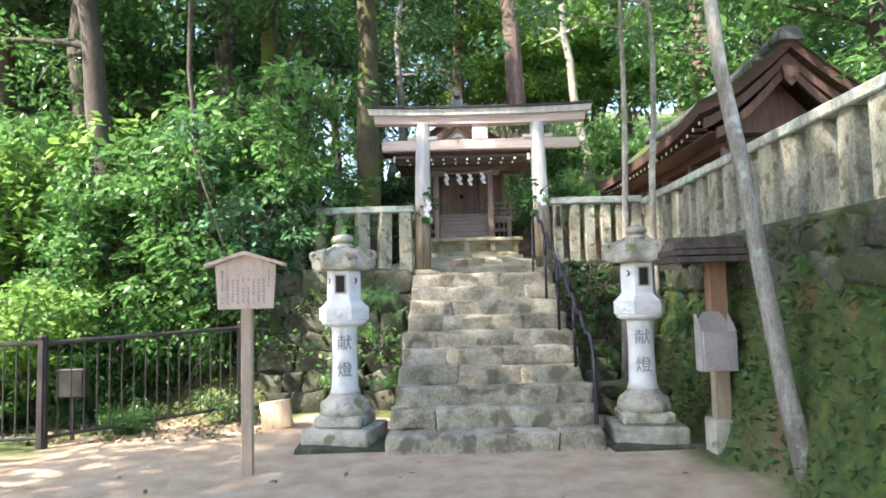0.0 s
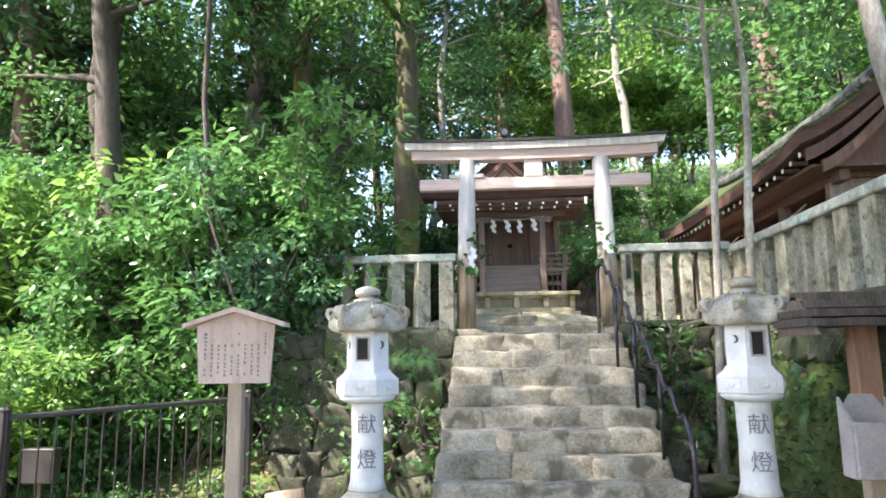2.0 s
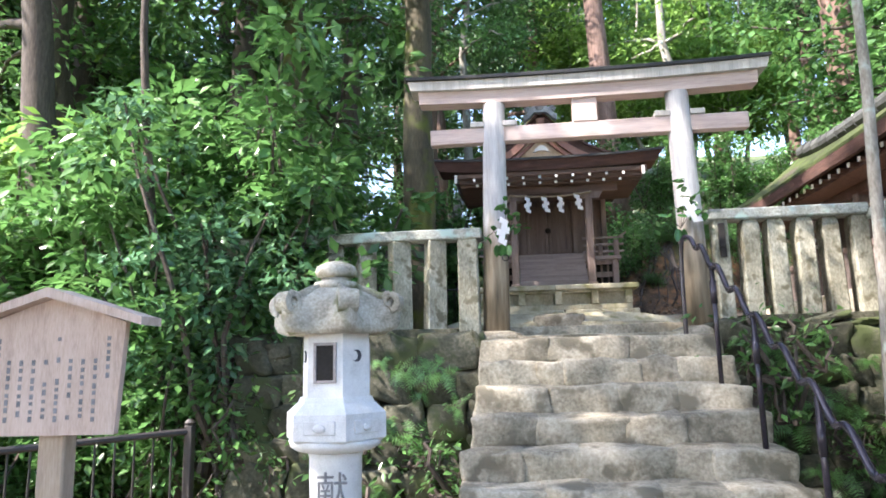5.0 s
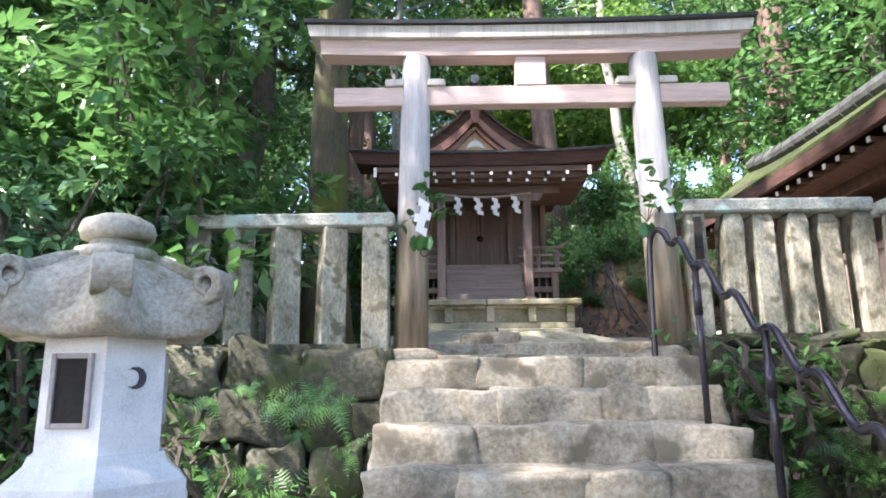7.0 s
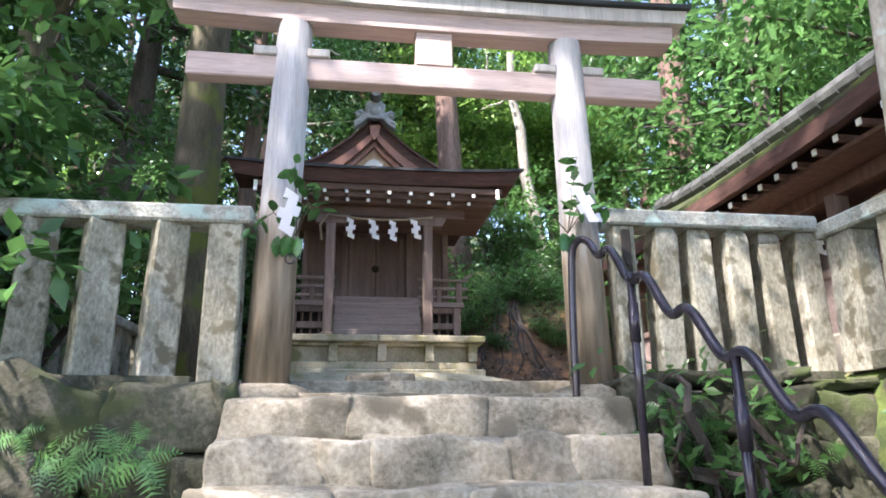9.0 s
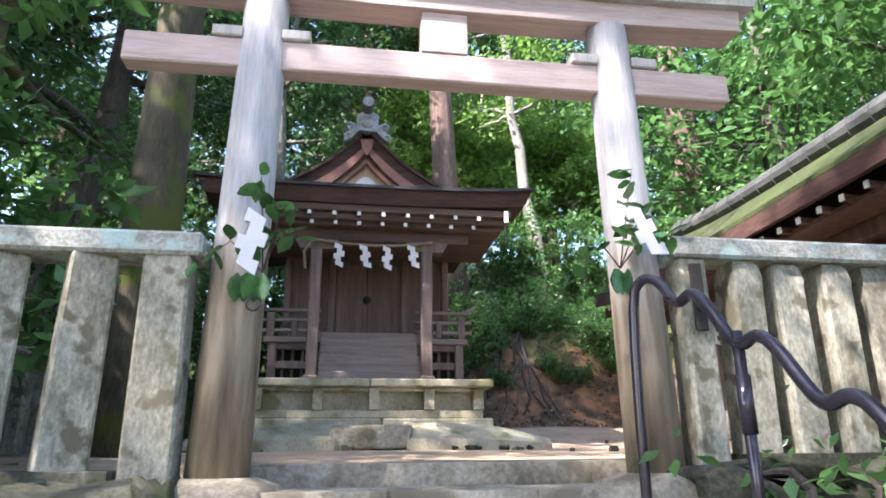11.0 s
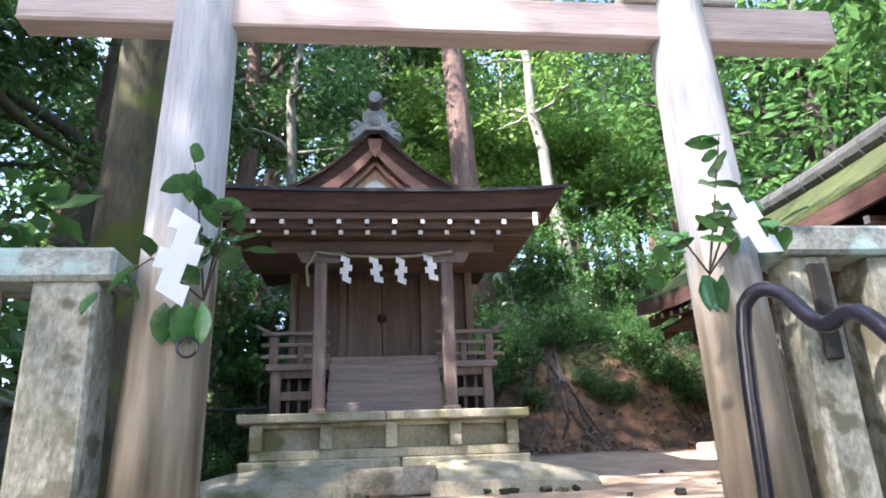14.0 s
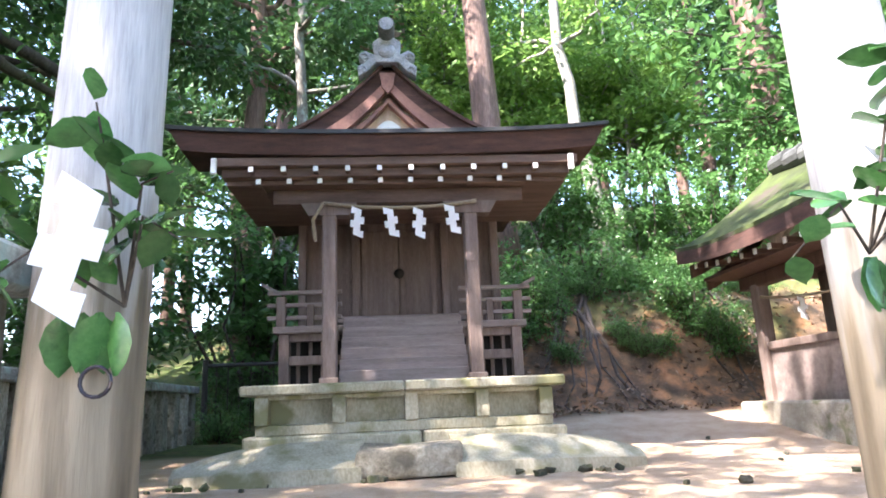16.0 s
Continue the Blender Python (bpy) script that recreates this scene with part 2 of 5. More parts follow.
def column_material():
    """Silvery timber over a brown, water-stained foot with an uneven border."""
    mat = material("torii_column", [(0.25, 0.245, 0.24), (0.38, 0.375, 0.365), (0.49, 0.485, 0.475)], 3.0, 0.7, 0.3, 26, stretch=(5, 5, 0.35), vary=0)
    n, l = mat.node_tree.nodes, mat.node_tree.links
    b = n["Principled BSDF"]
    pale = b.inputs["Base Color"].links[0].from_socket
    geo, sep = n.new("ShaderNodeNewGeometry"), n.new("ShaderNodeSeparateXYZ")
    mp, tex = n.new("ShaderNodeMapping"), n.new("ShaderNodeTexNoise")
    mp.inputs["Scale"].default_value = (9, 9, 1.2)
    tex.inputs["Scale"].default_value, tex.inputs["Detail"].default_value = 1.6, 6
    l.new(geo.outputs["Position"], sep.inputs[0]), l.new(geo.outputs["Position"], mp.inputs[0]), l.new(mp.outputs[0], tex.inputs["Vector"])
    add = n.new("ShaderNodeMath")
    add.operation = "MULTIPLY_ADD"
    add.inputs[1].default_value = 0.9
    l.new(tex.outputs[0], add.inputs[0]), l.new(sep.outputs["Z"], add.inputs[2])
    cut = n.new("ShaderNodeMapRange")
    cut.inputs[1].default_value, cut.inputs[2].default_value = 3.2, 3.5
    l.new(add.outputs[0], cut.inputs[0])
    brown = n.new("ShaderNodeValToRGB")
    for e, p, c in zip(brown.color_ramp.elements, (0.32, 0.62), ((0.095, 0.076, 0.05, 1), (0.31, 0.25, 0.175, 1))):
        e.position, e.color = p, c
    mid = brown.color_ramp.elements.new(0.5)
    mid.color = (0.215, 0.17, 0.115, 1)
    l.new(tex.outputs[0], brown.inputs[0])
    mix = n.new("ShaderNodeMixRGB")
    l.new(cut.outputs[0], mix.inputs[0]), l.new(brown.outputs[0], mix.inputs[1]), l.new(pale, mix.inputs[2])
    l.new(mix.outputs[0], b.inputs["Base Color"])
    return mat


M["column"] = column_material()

# ---- mesh helpers ----


def part(name, bm, mat, parent=None, label="", smooth=False):
    """Links a bmesh as one mesh object, under a thing or a part if one is given."""
    me = bpy.data.meshes.new(name)
    bm.to_mesh(me)
    bm.free()
    if smooth:
        me.polygons.foreach_set("use_smooth", [True] * len(me.polygons))
    me.materials.append(M[mat] if isinstance(mat, str) else mat)
    ob = new(name, me)
    ob.parent = parent
    if label:
        ob["label"] = label
    return ob


def share(name, me, m, parent=None):
    ob = new(name, me)
    ob.parent = parent
    ob.matrix_basis = m
    return ob


def thing(name, label, category, at=(0, 0, 0), rz=0.0, group="", kind=""):
    ob = new(name)
    ob.empty_display_size = 0.1
    ob.matrix_basis = pose(*at, 0, 0, rz)
    return tagged(ob, label, category, group, kind)


def box(bm, x0, y0, z0, x1, y1, z1, bevel=0.0, m=None):
    r = bmesh.ops.create_cube(bm, size=1.0)
    vs = r["verts"]
    bmesh.ops.scale(bm, vec=(abs(x1 - x0), abs(y1 - y0), abs(z1 - z0)), verts=vs)
    bmesh.ops.translate(bm, vec=((x0 + x1) / 2, (y0 + y1) / 2, (z0 + z1) / 2), verts=vs)
    if bevel:
        es = list({e for v in vs for e in v.link_edges})
        out = bmesh.ops.bevel(bm, geom=es, offset=bevel, segments=1, affect="EDGES")
        vs = list({v for f in out["faces"] for v in f.verts})
    if m is not None:
        bmesh.ops.transform(bm, matrix=m, verts=vs)
    return bm


def boxm(x0, y0, z0, x1, y1, z1, bevel=0.008):
    return box(bmesh.new(), x0, y0, z0, x1, y1, z1, bevel)


def tube(points, radii, n=10, cap=True):
    """A round bar through points; radii one number or one for each point."""
    bm = bmesh.new()
    pts = [Vector(p) for p in points]
    if not hasattr(radii, "__len__"):
        radii = [radii] * len(pts)
    rings, side = [], None
    for i, p in enumerate(pts):
        d = (pts[min(i + 1, len(pts) - 1)] - pts[max(i - 1, 0)]).normalized()
        if side is None:
            side = d.cross(Vector((0.3, 1, 0.2))).normalized()
        side = (side - d * side.dot(d)).normalized()
        up = d.cross(side)
        rings.append([bm.verts.new(p + radii[i] * (math.cos(a) * side + math.sin(a) * up)) for a in (2 * math.pi * k / n for k in range(n))])
    for a, b in zip(rings, rings[1:]):
        for k in range(n):
            bm.faces.new((a[k], a[(k + 1) % n], b[(k + 1) % n], b[k]))
    if cap:
        bm.faces.new(rings[0][::-1]), bm.faces.new(rings[-1])
    bmesh.ops.recalc_face_normals(bm, faces=bm.faces)
    return bm


def lathe(profile, n=24, twist=0.0):
    """Turned about z: profile of (radius, z)."""
    bm = bmesh.new()
    rings = [[bm.verts.new((r * math.cos(2 * math.pi * k / n + twist), r * math.sin(2 * math.pi * k / n + twist), z)) for k in range(n)] for r, z in profile]
    for a, b in zip(rings, rings[1:]):
        for k in range(n):
            bm.faces.new((a[k], a[(k + 1) % n], b[(k + 1) % n], b[k]))
    bm.faces.new(rings[0][::-1]), bm.faces.new(rings[-1])
    bmesh.ops.recalc_face_normals(bm, faces=bm.faces)
    return bm


def prism(outline, axis, a, b):
    """An outline of (u, v) drawn out along axis from a to b. x: (y, z); y: (x, z); z: (x, y)."""
    bm = bmesh.new()

    def v(u, w, t):
        return bm.verts.new({"x": (t, u, w), "y": (u, t, w), "z": (u, w, t)}[axis])

    p, q = [v(u, w, a) for u, w in outline], [v(u, w, b) for u, w in outline]
    bm.faces.new(p), bm.faces.new(q[::-1])
    for i in range(len(p)):
        j = (i + 1) % len(p)
        bm.faces.new((p[i], q[i], q[j], p[j]))
    bmesh.ops.recalc_face_normals(bm, faces=bm.faces)
    return bm


def rough_block(w, d, h, amount, seed, cuts=2, rounding=0.12):
    """A hewn stone with its base at z 0: a rounded rim of about a fifth of the rounding, uneven faces."""
    bm = bmesh.new()
    bmesh.ops.create_cube(bm, size=2.0)
    cuts = 3
    bmesh.ops.subdivide_edges(bm, edges=bm.edges, cuts=cuts, use_grid_fill=True)
    off = Vector((seed * 7.31, seed * 3.17, seed * 1.7))
    rim = rounding * 0.5 * min(w, d, h * 1.6)
    for v in bm.verts:
        c = v.co.copy()
        k = sum(1 for t in c if abs(t) > 0.99)
        for i, size in enumerate((w, d, h)):
            t = c[i]
            if 0.4 < abs(t) < 0.6:
                t = math.copysign(1 - min(0.5, 2.2 * rim / size), t)
            elif abs(t) > 0.99 and k > 1:
                t = math.copysign(1 - 2 * rim / size * (0.3 if k == 2 else 0.45), t)
            c[i] = t * size / 2
        c.z += h / 2
        v.co = c + noise.noise_vector(c * 4.5 / max(0.3, min(w, 1.0)) * 0.6 + off) * amount
    for f in bm.faces:
        f.smooth = True
    return bm


def lettering(text, size, depth, m, mat, parent, name="lettering"):
    cu = bpy.data.curves.new(name, "FONT")
    cu.body, cu.size, cu.extrude, cu.align_x, cu.align_y = text, size, depth, "CENTER", "CENTER"
    tmp = bpy.data.objects.new(name, cu)
    scene.collection.objects.link(tmp)
    me = bpy.data.meshes.new_from_object(tmp.evaluated_get(bpy.context.evaluated_depsgraph_get()))
    bpy.data.objects.remove(tmp)
    me.materials.clear()
    me.materials.append(M[mat])
    return share(name, me, m, parent)




def leaf_mesh(name, centres, radii, count, size, mat, seed, flat=0.5, droop=0.3):
    """Leaves in clumps: each leaf a folded, pointed blade of six corners in one mesh."""
    g = np.random.default_rng(seed)
    centres, radii = np.array(centres, float), np.array(radii, float)
    k = g.choice(len(centres), count, p=radii**2 / (radii**2).sum())
    d = g.normal(size=(count, 3))
    d /= np.linalg.norm(d, axis=1)[:, None]
    r = radii[k] * g.uniform(0.25, 1.0, count) ** 0.6
    pos = centres[k] + d * r[:, None] * np.array([1, 1, flat])
    out = d.copy()
    out[:, 2] = out[:, 2] * 0.3 - droop
    out += g.normal(scale=0.5, size=(count, 3))
    out /= np.linalg.norm(out, axis=1)[:, None]
    up = np.tile([0.0, 0, 1], (count, 1)) + g.normal(scale=0.45, size=(count, 3))
    side = np.cross(out, up)
    side /= np.linalg.norm(side, axis=1)[:, None] + 1e-9
    nrm = np.cross(side, out)
    s = size * g.uniform(0.6, 1.35, count)[:, None]
    v = np.stack([pos, pos + out * s * 0.45 + side * s * 0.24 + nrm * s * 0.07, pos + out * s, pos + out * s * 0.45 - side * s * 0.24 + nrm * s * 0.07], 1).reshape(-1, 3)
    f = np.arange(count * 4).reshape(-1, 4)
    faces = np.concatenate([f[:, [0, 1, 2]], f[:, [0, 2, 3]]])
    me = bpy.data.meshes.new(name)
    me.vertices.add(len(v)), me.loops.add(faces.size), me.polygons.add(len(faces))
    me.vertices.foreach_set("co", v.ravel())
    me.loops.foreach_set("vertex_index", faces.ravel())
    me.polygons.foreach_set("loop_start", np.arange(len(faces)) * 3)
    me.update(calc_edges=True)
    me.materials.append(M[mat])
    return me


# ---- ground ----
STEP_H, STEP_D, STAIR_Y, STEPS = 0.19, 0.317, 7.13, 10
TOP = 1.93


def smooth(a, b, t):
    t = min(1.0, max(0.0, (t - a) / (b - a)))
    return t * t * (3 - 2 * t)


def ground_z(x, y):
    n1 = noise.noise((x * 0.5, y * 0.5, 3)) * 0.06 + noise.noise((x * 1.7, y * 1.7, 9)) * 0.02
    low = 0.02 * n1
    low += 0.28 * smooth(8.3, 9.4, y) * smooth(1.9, 2.3, x)
    terrace = TOP + 0.12 * smooth(10.9, 11.6, y) + 0.07 * smooth(11.6, 13.8, y) + 0.36 * smooth(14.0, 17.0, y) * smooth(1.0, 2.6, x) + 0.3 * n1
    step = smooth(10.22, 10.5, y)
    if x < -2.2:
        step = smooth(8.9 + 0.6 * smooth(-2.2, -4, x), 12.6, y) * (1 - smooth(-2.2, -2.0, x))
        step = max(step, 0)
        terrace = TOP + n1 * 3 - 0.25 * smooth(-3, -9, x)
        low += n1 * 1.5 * smooth(-4.2, -5.5, x)
    z = low + (terrace - low) * step
    if x > 2.9:
        bank = smooth(3.0, 3.42, x + 0.25 * n1 * 4)
        z = max(z, z + (2.08 + n1 - z) * bank)
    # the cut bank and the hill behind the shrines
    if y > 15:
        edge = 16.6 + 0.5 * n1 * 6 + (1.5 if x < 1.2 else 0) * smooth(1.2, -0.5, x)
        z += 1.5 * smooth(edge, edge + 1.6, y) * smooth(0.9, 3.0, x) + 4 * n1 * smooth(edge, edge + 1, y)
        z += (0.16 * noise.noise((x * 2.3, y * 2.3, 4)) + 0.09 * noise.noise((x * 5, y * 5, 6))) * smooth(edge - 0.1, edge + 0.5, y)
    z += 0.33 * max(0.0, min(y, 70) - 18.5) * smooth(-16, 4, x) + 0.12 * max(0.0, min(y, 60) - 14) * (1 - smooth(-16, 4, x))
    return z


def axis_steps(lo, hi, fine, ends):
    a = list(np.arange(lo, hi + 1e-6, fine))
    left, right, d = [], [], fine
    p = lo
    while p > -ends:
        d *= 1.35
        p -= d
        left.append(p)
    p, d = hi, fine
    while p < ends:
        d *= 1.35
        p += d
        right.append(p)
    return left[::-1] + a + right


def build_ground():
    xs, ys = axis_steps(-6.5, 6.5, 0.13, 500), axis_steps(3.0, 20.0, 0.13, 500)
    verts = [(x, y, ground_z(x, y)) for y in ys for x in xs]
    w = len(xs)
    faces = [(j * w + i, j * w + i + 1, (j + 1) * w + i + 1, (j + 1) * w + i) for j in range(len(ys) - 1) for i in range(w - 1)]
    me = bpy.data.meshes.new("ground")
    me.from_pydata(verts, [], faces)
    me.polygons.foreach_set("use_smooth", [True] * len(faces))
    att = me.attributes.new("wild", "FLOAT", "POINT")
    vals = []
    for x, y, z in verts:
        n1 = noise.noise((x * 0.9, y * 0.9, 1)) * 0.8
        path = smooth(-4.4, -3.6, x + n1) * (1 - smooth(2.5, 2.95, x + 0.4 * n1)) * (1 - smooth(9.0, 9.6, y + 1.0 * n1))
        court = smooth(-2.2, -1.6, x) * smooth(10.3, 10.6, y) * (1 - smooth(15.9, 16.5, y + n1 * 0.6)) * (1 - smooth(9, 12, x))
        near = (1 - smooth(6.0, 6.8, y + n1 * 0.5 - 0.2 * abs(x))) * smooth(-9.5, -6.5, x + 2 * n1) * (1 - smooth(2.5, 2.95, x + 0.4 * n1))
        vals.append(1 - max(path, court, near))
    att.data.foreach_set("value", vals)
    bare = me.attributes.new("bare", "FLOAT", "POINT")
    bare.data.foreach_set("value", [smooth(1.0, 2.0, x) * smooth(15.6, 16.2, y) * (1 - smooth(18.3, 19.5, y + noise.noise((x, y, 5)))) * smooth(-0.35, 0.05, noise.noise((x * 0.8, y * 0.8, 2)) + 0.1) for x, y, z in verts])
    me.materials.append(M["earth"])
    return tagged(new("ground", me), "pale sandy earth path rising into mossy brown woodland slopes", "ground", kind="structure")


build_ground()

# ---- stairs and retaining walls ----
def build_stairs():
    st = thing("stone_steps", "worn grey stone steps of uneven hewn blocks with dark mossy joints", "stairs", kind="structure")
    g = np.random.default_rng(3)
    for k in range(STEPS):
        y0, top = STAIR_Y + STEP_D * k, STEP_H * (k + 1)
        f = k / (STEPS - 1)
        x0, x1 = -0.21 + 0.13 * f + g.uniform(-0.03, 0.03), 1.96 - 0.06 * f + g.uniform(-0.03, 0.03)
        n = int(g.integers(3, 6)) if k else 5
        cuts = np.linspace(x0, x1, n + 1)
        cuts[1:-1] += g.uniform(-0.13, 0.13, n - 1)
        for i, (a, b) in enumerate(zip(cuts, cuts[1:])):
            h = STEP_H + 0.03 + (0.05 if k == 0 else 0)
            d = STEP_D + 0.14
            bm = rough_block(b - a + 0.03, d, h, 0.04, k * 11 + i + 1, 3, 0.15)
            bmesh.ops.subdivide_edges(bm, edges=bm.edges, cuts=1, use_grid_fill=True)
            shift = Vector((k * 5.1, i * 2.7, 1.3))
            for v in bm.verts:
                v.co += noise.noise_vector(v.co * 9 + shift) * 0.013 + noise.noise_vector(v.co * 24 + shift) * 0.004
            ob = part("stone_block", bm, "step", st, smooth=True)
            ob.matrix_basis = pose((a + b) / 2, y0 + d / 2 + g.uniform(-0.014, 0.014), top - h + g.uniform(-0.01, 0.008), g.uniform(-1.5, 1.5), g.uniform(-0.7, 0.7), g.uniform(-1.2, 1.2))
    core = [(STAIR_Y + 0.12, -0.1)]
    for k in range(STEPS):
        core += [(STAIR_Y + 0.12 + STEP_D * k, STEP_H * (k + 1) - 0.06), (STAIR_Y + 0.12 + STEP_D * (k + 1), STEP_H * (k + 1) - 0.06)]
    core += [(10.6, STEP_H * STEPS - 0.06), (10.6, -0.1)]
    part("core", prism(core, "x", -0.06, 1.88), "wallstone", st)
    # paved landing under the gate and the kerb behind it
    for i, (a, b, y0, y1) in enumerate([(-0.1, 0.7, 10.3, 10.75), (0.7, 1.3, 10.32, 10.75), (1.3, 1.95, 10.3, 10.75)]):
        ob = part("landing_slab", rough_block(b - a, y1 - y0, 0.12, 0.012, 70 + i, 3, 0.05), "step", st)
        ob.matrix_basis = pose((a + b) / 2, (y0 + y1) / 2, TOP - 0.11)
    kerb = thing("kerb_stone", "long reddish-grey kerb stone at the top of the steps", "kerb", (0.95, 10.9, TOP - 0.02), kind="structure")
    part("kerb", rough_block(2.1, 0.28, 0.13, 0.012, 91, 3, 0.05), "step", kerb)


build_stairs()


def rock_meshes(n):
    out = []
    for i in range(n):
        bm = rough_block(1, 1, 1, 0.22, 200 + i, 2, 0.2)
        bmesh.ops.translate(bm, vec=(0, 0, -0.5), verts=bm.verts)
        me = bpy.data.meshes.new("stone")
        bm.to_mesh(me)
        bm.free()
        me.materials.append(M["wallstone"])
        out.append(me)
    return out


ROCKS = rock_meshes(7)


def stone_wall(name, label, p0, p1, z0, z1, lean, seed, back=0.35):
    """Courses of uneven stones between two plan points, leaning back towards the top, over a dark core."""
    g = np.random.default_rng(seed)
    a, b = Vector((*p0, 0)), Vector((*p1, 0))
    along = (b - a).normalized()
    inward = Vector((-along.y, along.x, 0))
    length = (b - a).length
    rz = math.degrees(math.atan2(along.y, along.x))
    w = thing(name, label, "wall", kind="structure")
    core = bmesh.new()
    q = [a + inward * 0.16, b + inward * 0.16, b + inward * (back + lean), a + inward * (back + lean)]
    t = [p + inward * (lean if i < 2 else 0.1) for i, p in enumerate(q)]
    vs = [core.verts.new((p.x, p.y, z0 - 0.2)) for p in q] + [core.verts.new((p.x, p.y, z1 - 0.06)) for p in t]
    for f in ((3, 2, 1, 0), (4, 5, 6, 7), (0, 1, 5, 4), (1, 2, 6, 5), (2, 3, 7, 6), (3, 0, 4, 7)):
        core.faces.new([vs[i] for i in f])
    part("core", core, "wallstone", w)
    z = z0 - 0.05
    while z < z1 - 0.04:
        h = min(g.uniform(0.2, 0.36), z1 - z + 0.02)
        s = -0.05
        while s < length:
            wd = min(g.uniform(0.22, 0.56), length - s + 0.08)
            if wd > 0.1:
                u = (z + h / 2 - z0) / (z1 - z0)
                c = a + along * (s + wd / 2) + inward * (0.12 + lean * u)
                m = pose(c.x, c.y, z + h / 2 + g.uniform(-0.02, 0.02), g.uniform(-5, 5), g.uniform(-16, 16), rz + g.uniform(-6, 6)) @ Matrix.Diagonal((wd * 1.0, g.uniform(0.3, 0.38), h * 1.04, 1))
                share("stone", ROCKS[int(g.integers(7))], m, w)
            s += wd
        z += h * 0.97


stone_wall("wall_left", "dark mossy dry-stone retaining wall of large rough stones", (-2.25, 9.8), (-0.1, 9.95), 0.0, 1.95, 0.22, 21)
stone_wall("wall_left_return", "dark mossy dry-stone retaining wall at the corner", (-2.22, 11.6), (-2.25, 10.06), 0.3, 1.9, 0.15, 22)
stone_wall("wall_right", "mossy dry-stone retaining wall below the stone fence", (1.95, 9.95), (3.4, 9.95), 0.2, 2.0, 0.2, 23)
stone_wall("wall_bank", "low course of lichened stones along the mossy bank", (3.3, 9.9), (3.3, 2.6), 1.62, 2.06, 0.05, 24)
stone_wall("wall_bank_foot", "half-buried mossy stones at the foot of the bank", (2.05, 8.75), (3.1, 8.6), 0.12, 0.42, 0.02, 25)

# ---- stone fence ----


def fence_post(w, d, h, rounded, seed):
    bm = bmesh.new()
    prof = [(0, 1.0), (0.86, 1.0), (0.95, 0.86), (1.0, 0.55)] if rounded else [(0, 1.0), (0.97, 0.94), (1.0, 0.8)]
    rows = []
    for t, s in prof:
        rows.append([bm.verts.new((sx * w / 2 * s + noise.noise((seed, t * 3, sx)) * 0.008, sy * d / 2 * s, h * t)) for sx, sy in ((-1, -1), (1, -1), (1, 1), (-1, 1))])
    for a, b in zip(rows, rows[1:]):
        for k in range(4):
            bm.faces.new((a[k], a[(k + 1) % 4], b[(k + 1) % 4], b[k]))
    bm.faces.new(rows[0][::-1]), bm.faces.new(rows[-1])
    bmesh.ops.bevel(bm, geom=[e for e in bm.edges if abs(e.verts[0].co.z - e.verts[1].co.z) > h * 0.3], offset=0.012, segments=1, affect="EDGES")
    return bm


def stone_fence(name, label, p0, p1, z0, z_rail, count, w, rounded, seed, kerb=True, turn=0):
    f = thing(name, label, "stone fence")
    a, b = Vector((*p0, 0)), Vector((*p1, 0))
    along = (b - a).normalized()
    rz = math.degrees(math.atan2(along.y, along.x))
    length = (b - a).length
    g = np.random.default_rng(seed)
    base = z0 + (0.09 if kerb else 0)
    for i in range(count):
        c = a + along * (w / 2 + (length - w) * i / (count - 1))
        end = i == 0
        zb = z0 if end else base
        ob = part("post", fence_post(w * g.uniform(0.9, 1.08), 0.17, z_rail - 0.085 - zb, rounded and not end, i + seed), "fence", f)
        ob.matrix_basis = pose(c.x, c.y, zb, g.uniform(-1, 1), g.uniform(-1, 1), rz + g.uniform(-3, 3) + (0 if end else turn))
        if end and kerb and w < 0.2:
            strap = part("iron_strap", boxm(-0.028, -0.105, 0.62, 0.028, -0.084, 0.93, 0.004), "dark", ob, "rusted iron strap let into the post")
            part("bolt", tube([(0, -0.12, 0.72), (0, -0.1, 0.72)], 0.018, 10), "dark", ob)
    if kerb:
        s0 = a + along * (w + 0.02)
        n = max(1, int(length / 1.4))
        for i in range(n):
            u, v = s0 + (b - s0) * (i / n), s0 + (b - s0) * ((i + 1) / n)
            ob = part("base_stone", rough_block((v - u).length - 0.01, 0.24, 0.1, 0.008, seed + i, 2, 0.04), "wallstone", f)
            ob.matrix_basis = pose(*((u + v) / 2).to_2d(), z0 - 0.005, 0, 0, rz)
    n = max(1, round(length / 1.7))
    for i in range(n):
        u, v = a + (b - a) * (i / n), a + (b - a) * ((i + 1) / n)
        bm = boxm(-(v - u).length / 2 - (0.04 if i == 0 else 0), -0.115, -0.1, (v - u).length / 2 - 0.008, 0.115, 0, 0.014)
        ob = part("rail", bm, "fencetop", f)
        ob.matrix_basis = pose(*((u + v) / 2).to_2d(), z_rail, 0, 0, rz)
    return f


stone_fence("stone_fence", "weathered grey stone post fence with flat rail beside the gate", (-0.12, 10.42), (-3.3, 10.42), 1.93, 2.96, 10, 0.185, False, 31, True, 28)
stone_fence("stone_fence", "weathered stone post fence with rounded posts and lichened rail", (2.02, 10.42), (3.36, 10.42), 1.97, 3.03, 6, 0.148, True, 32)
stone_fence("stone_fence", "long blotched stone post fence along the top of the bank", (3.45, 10.32), (3.45, 2.6), 2.06, 2.98, 19, 0.25, False, 33)
stone_fence("stone_fence", "far stone post fence beside the small shrine", (-2.1, 11.2), (-2.1, 18.6), 1.95, 2.98, 20, 0.2, False, 34, False)

# ---- gate ----


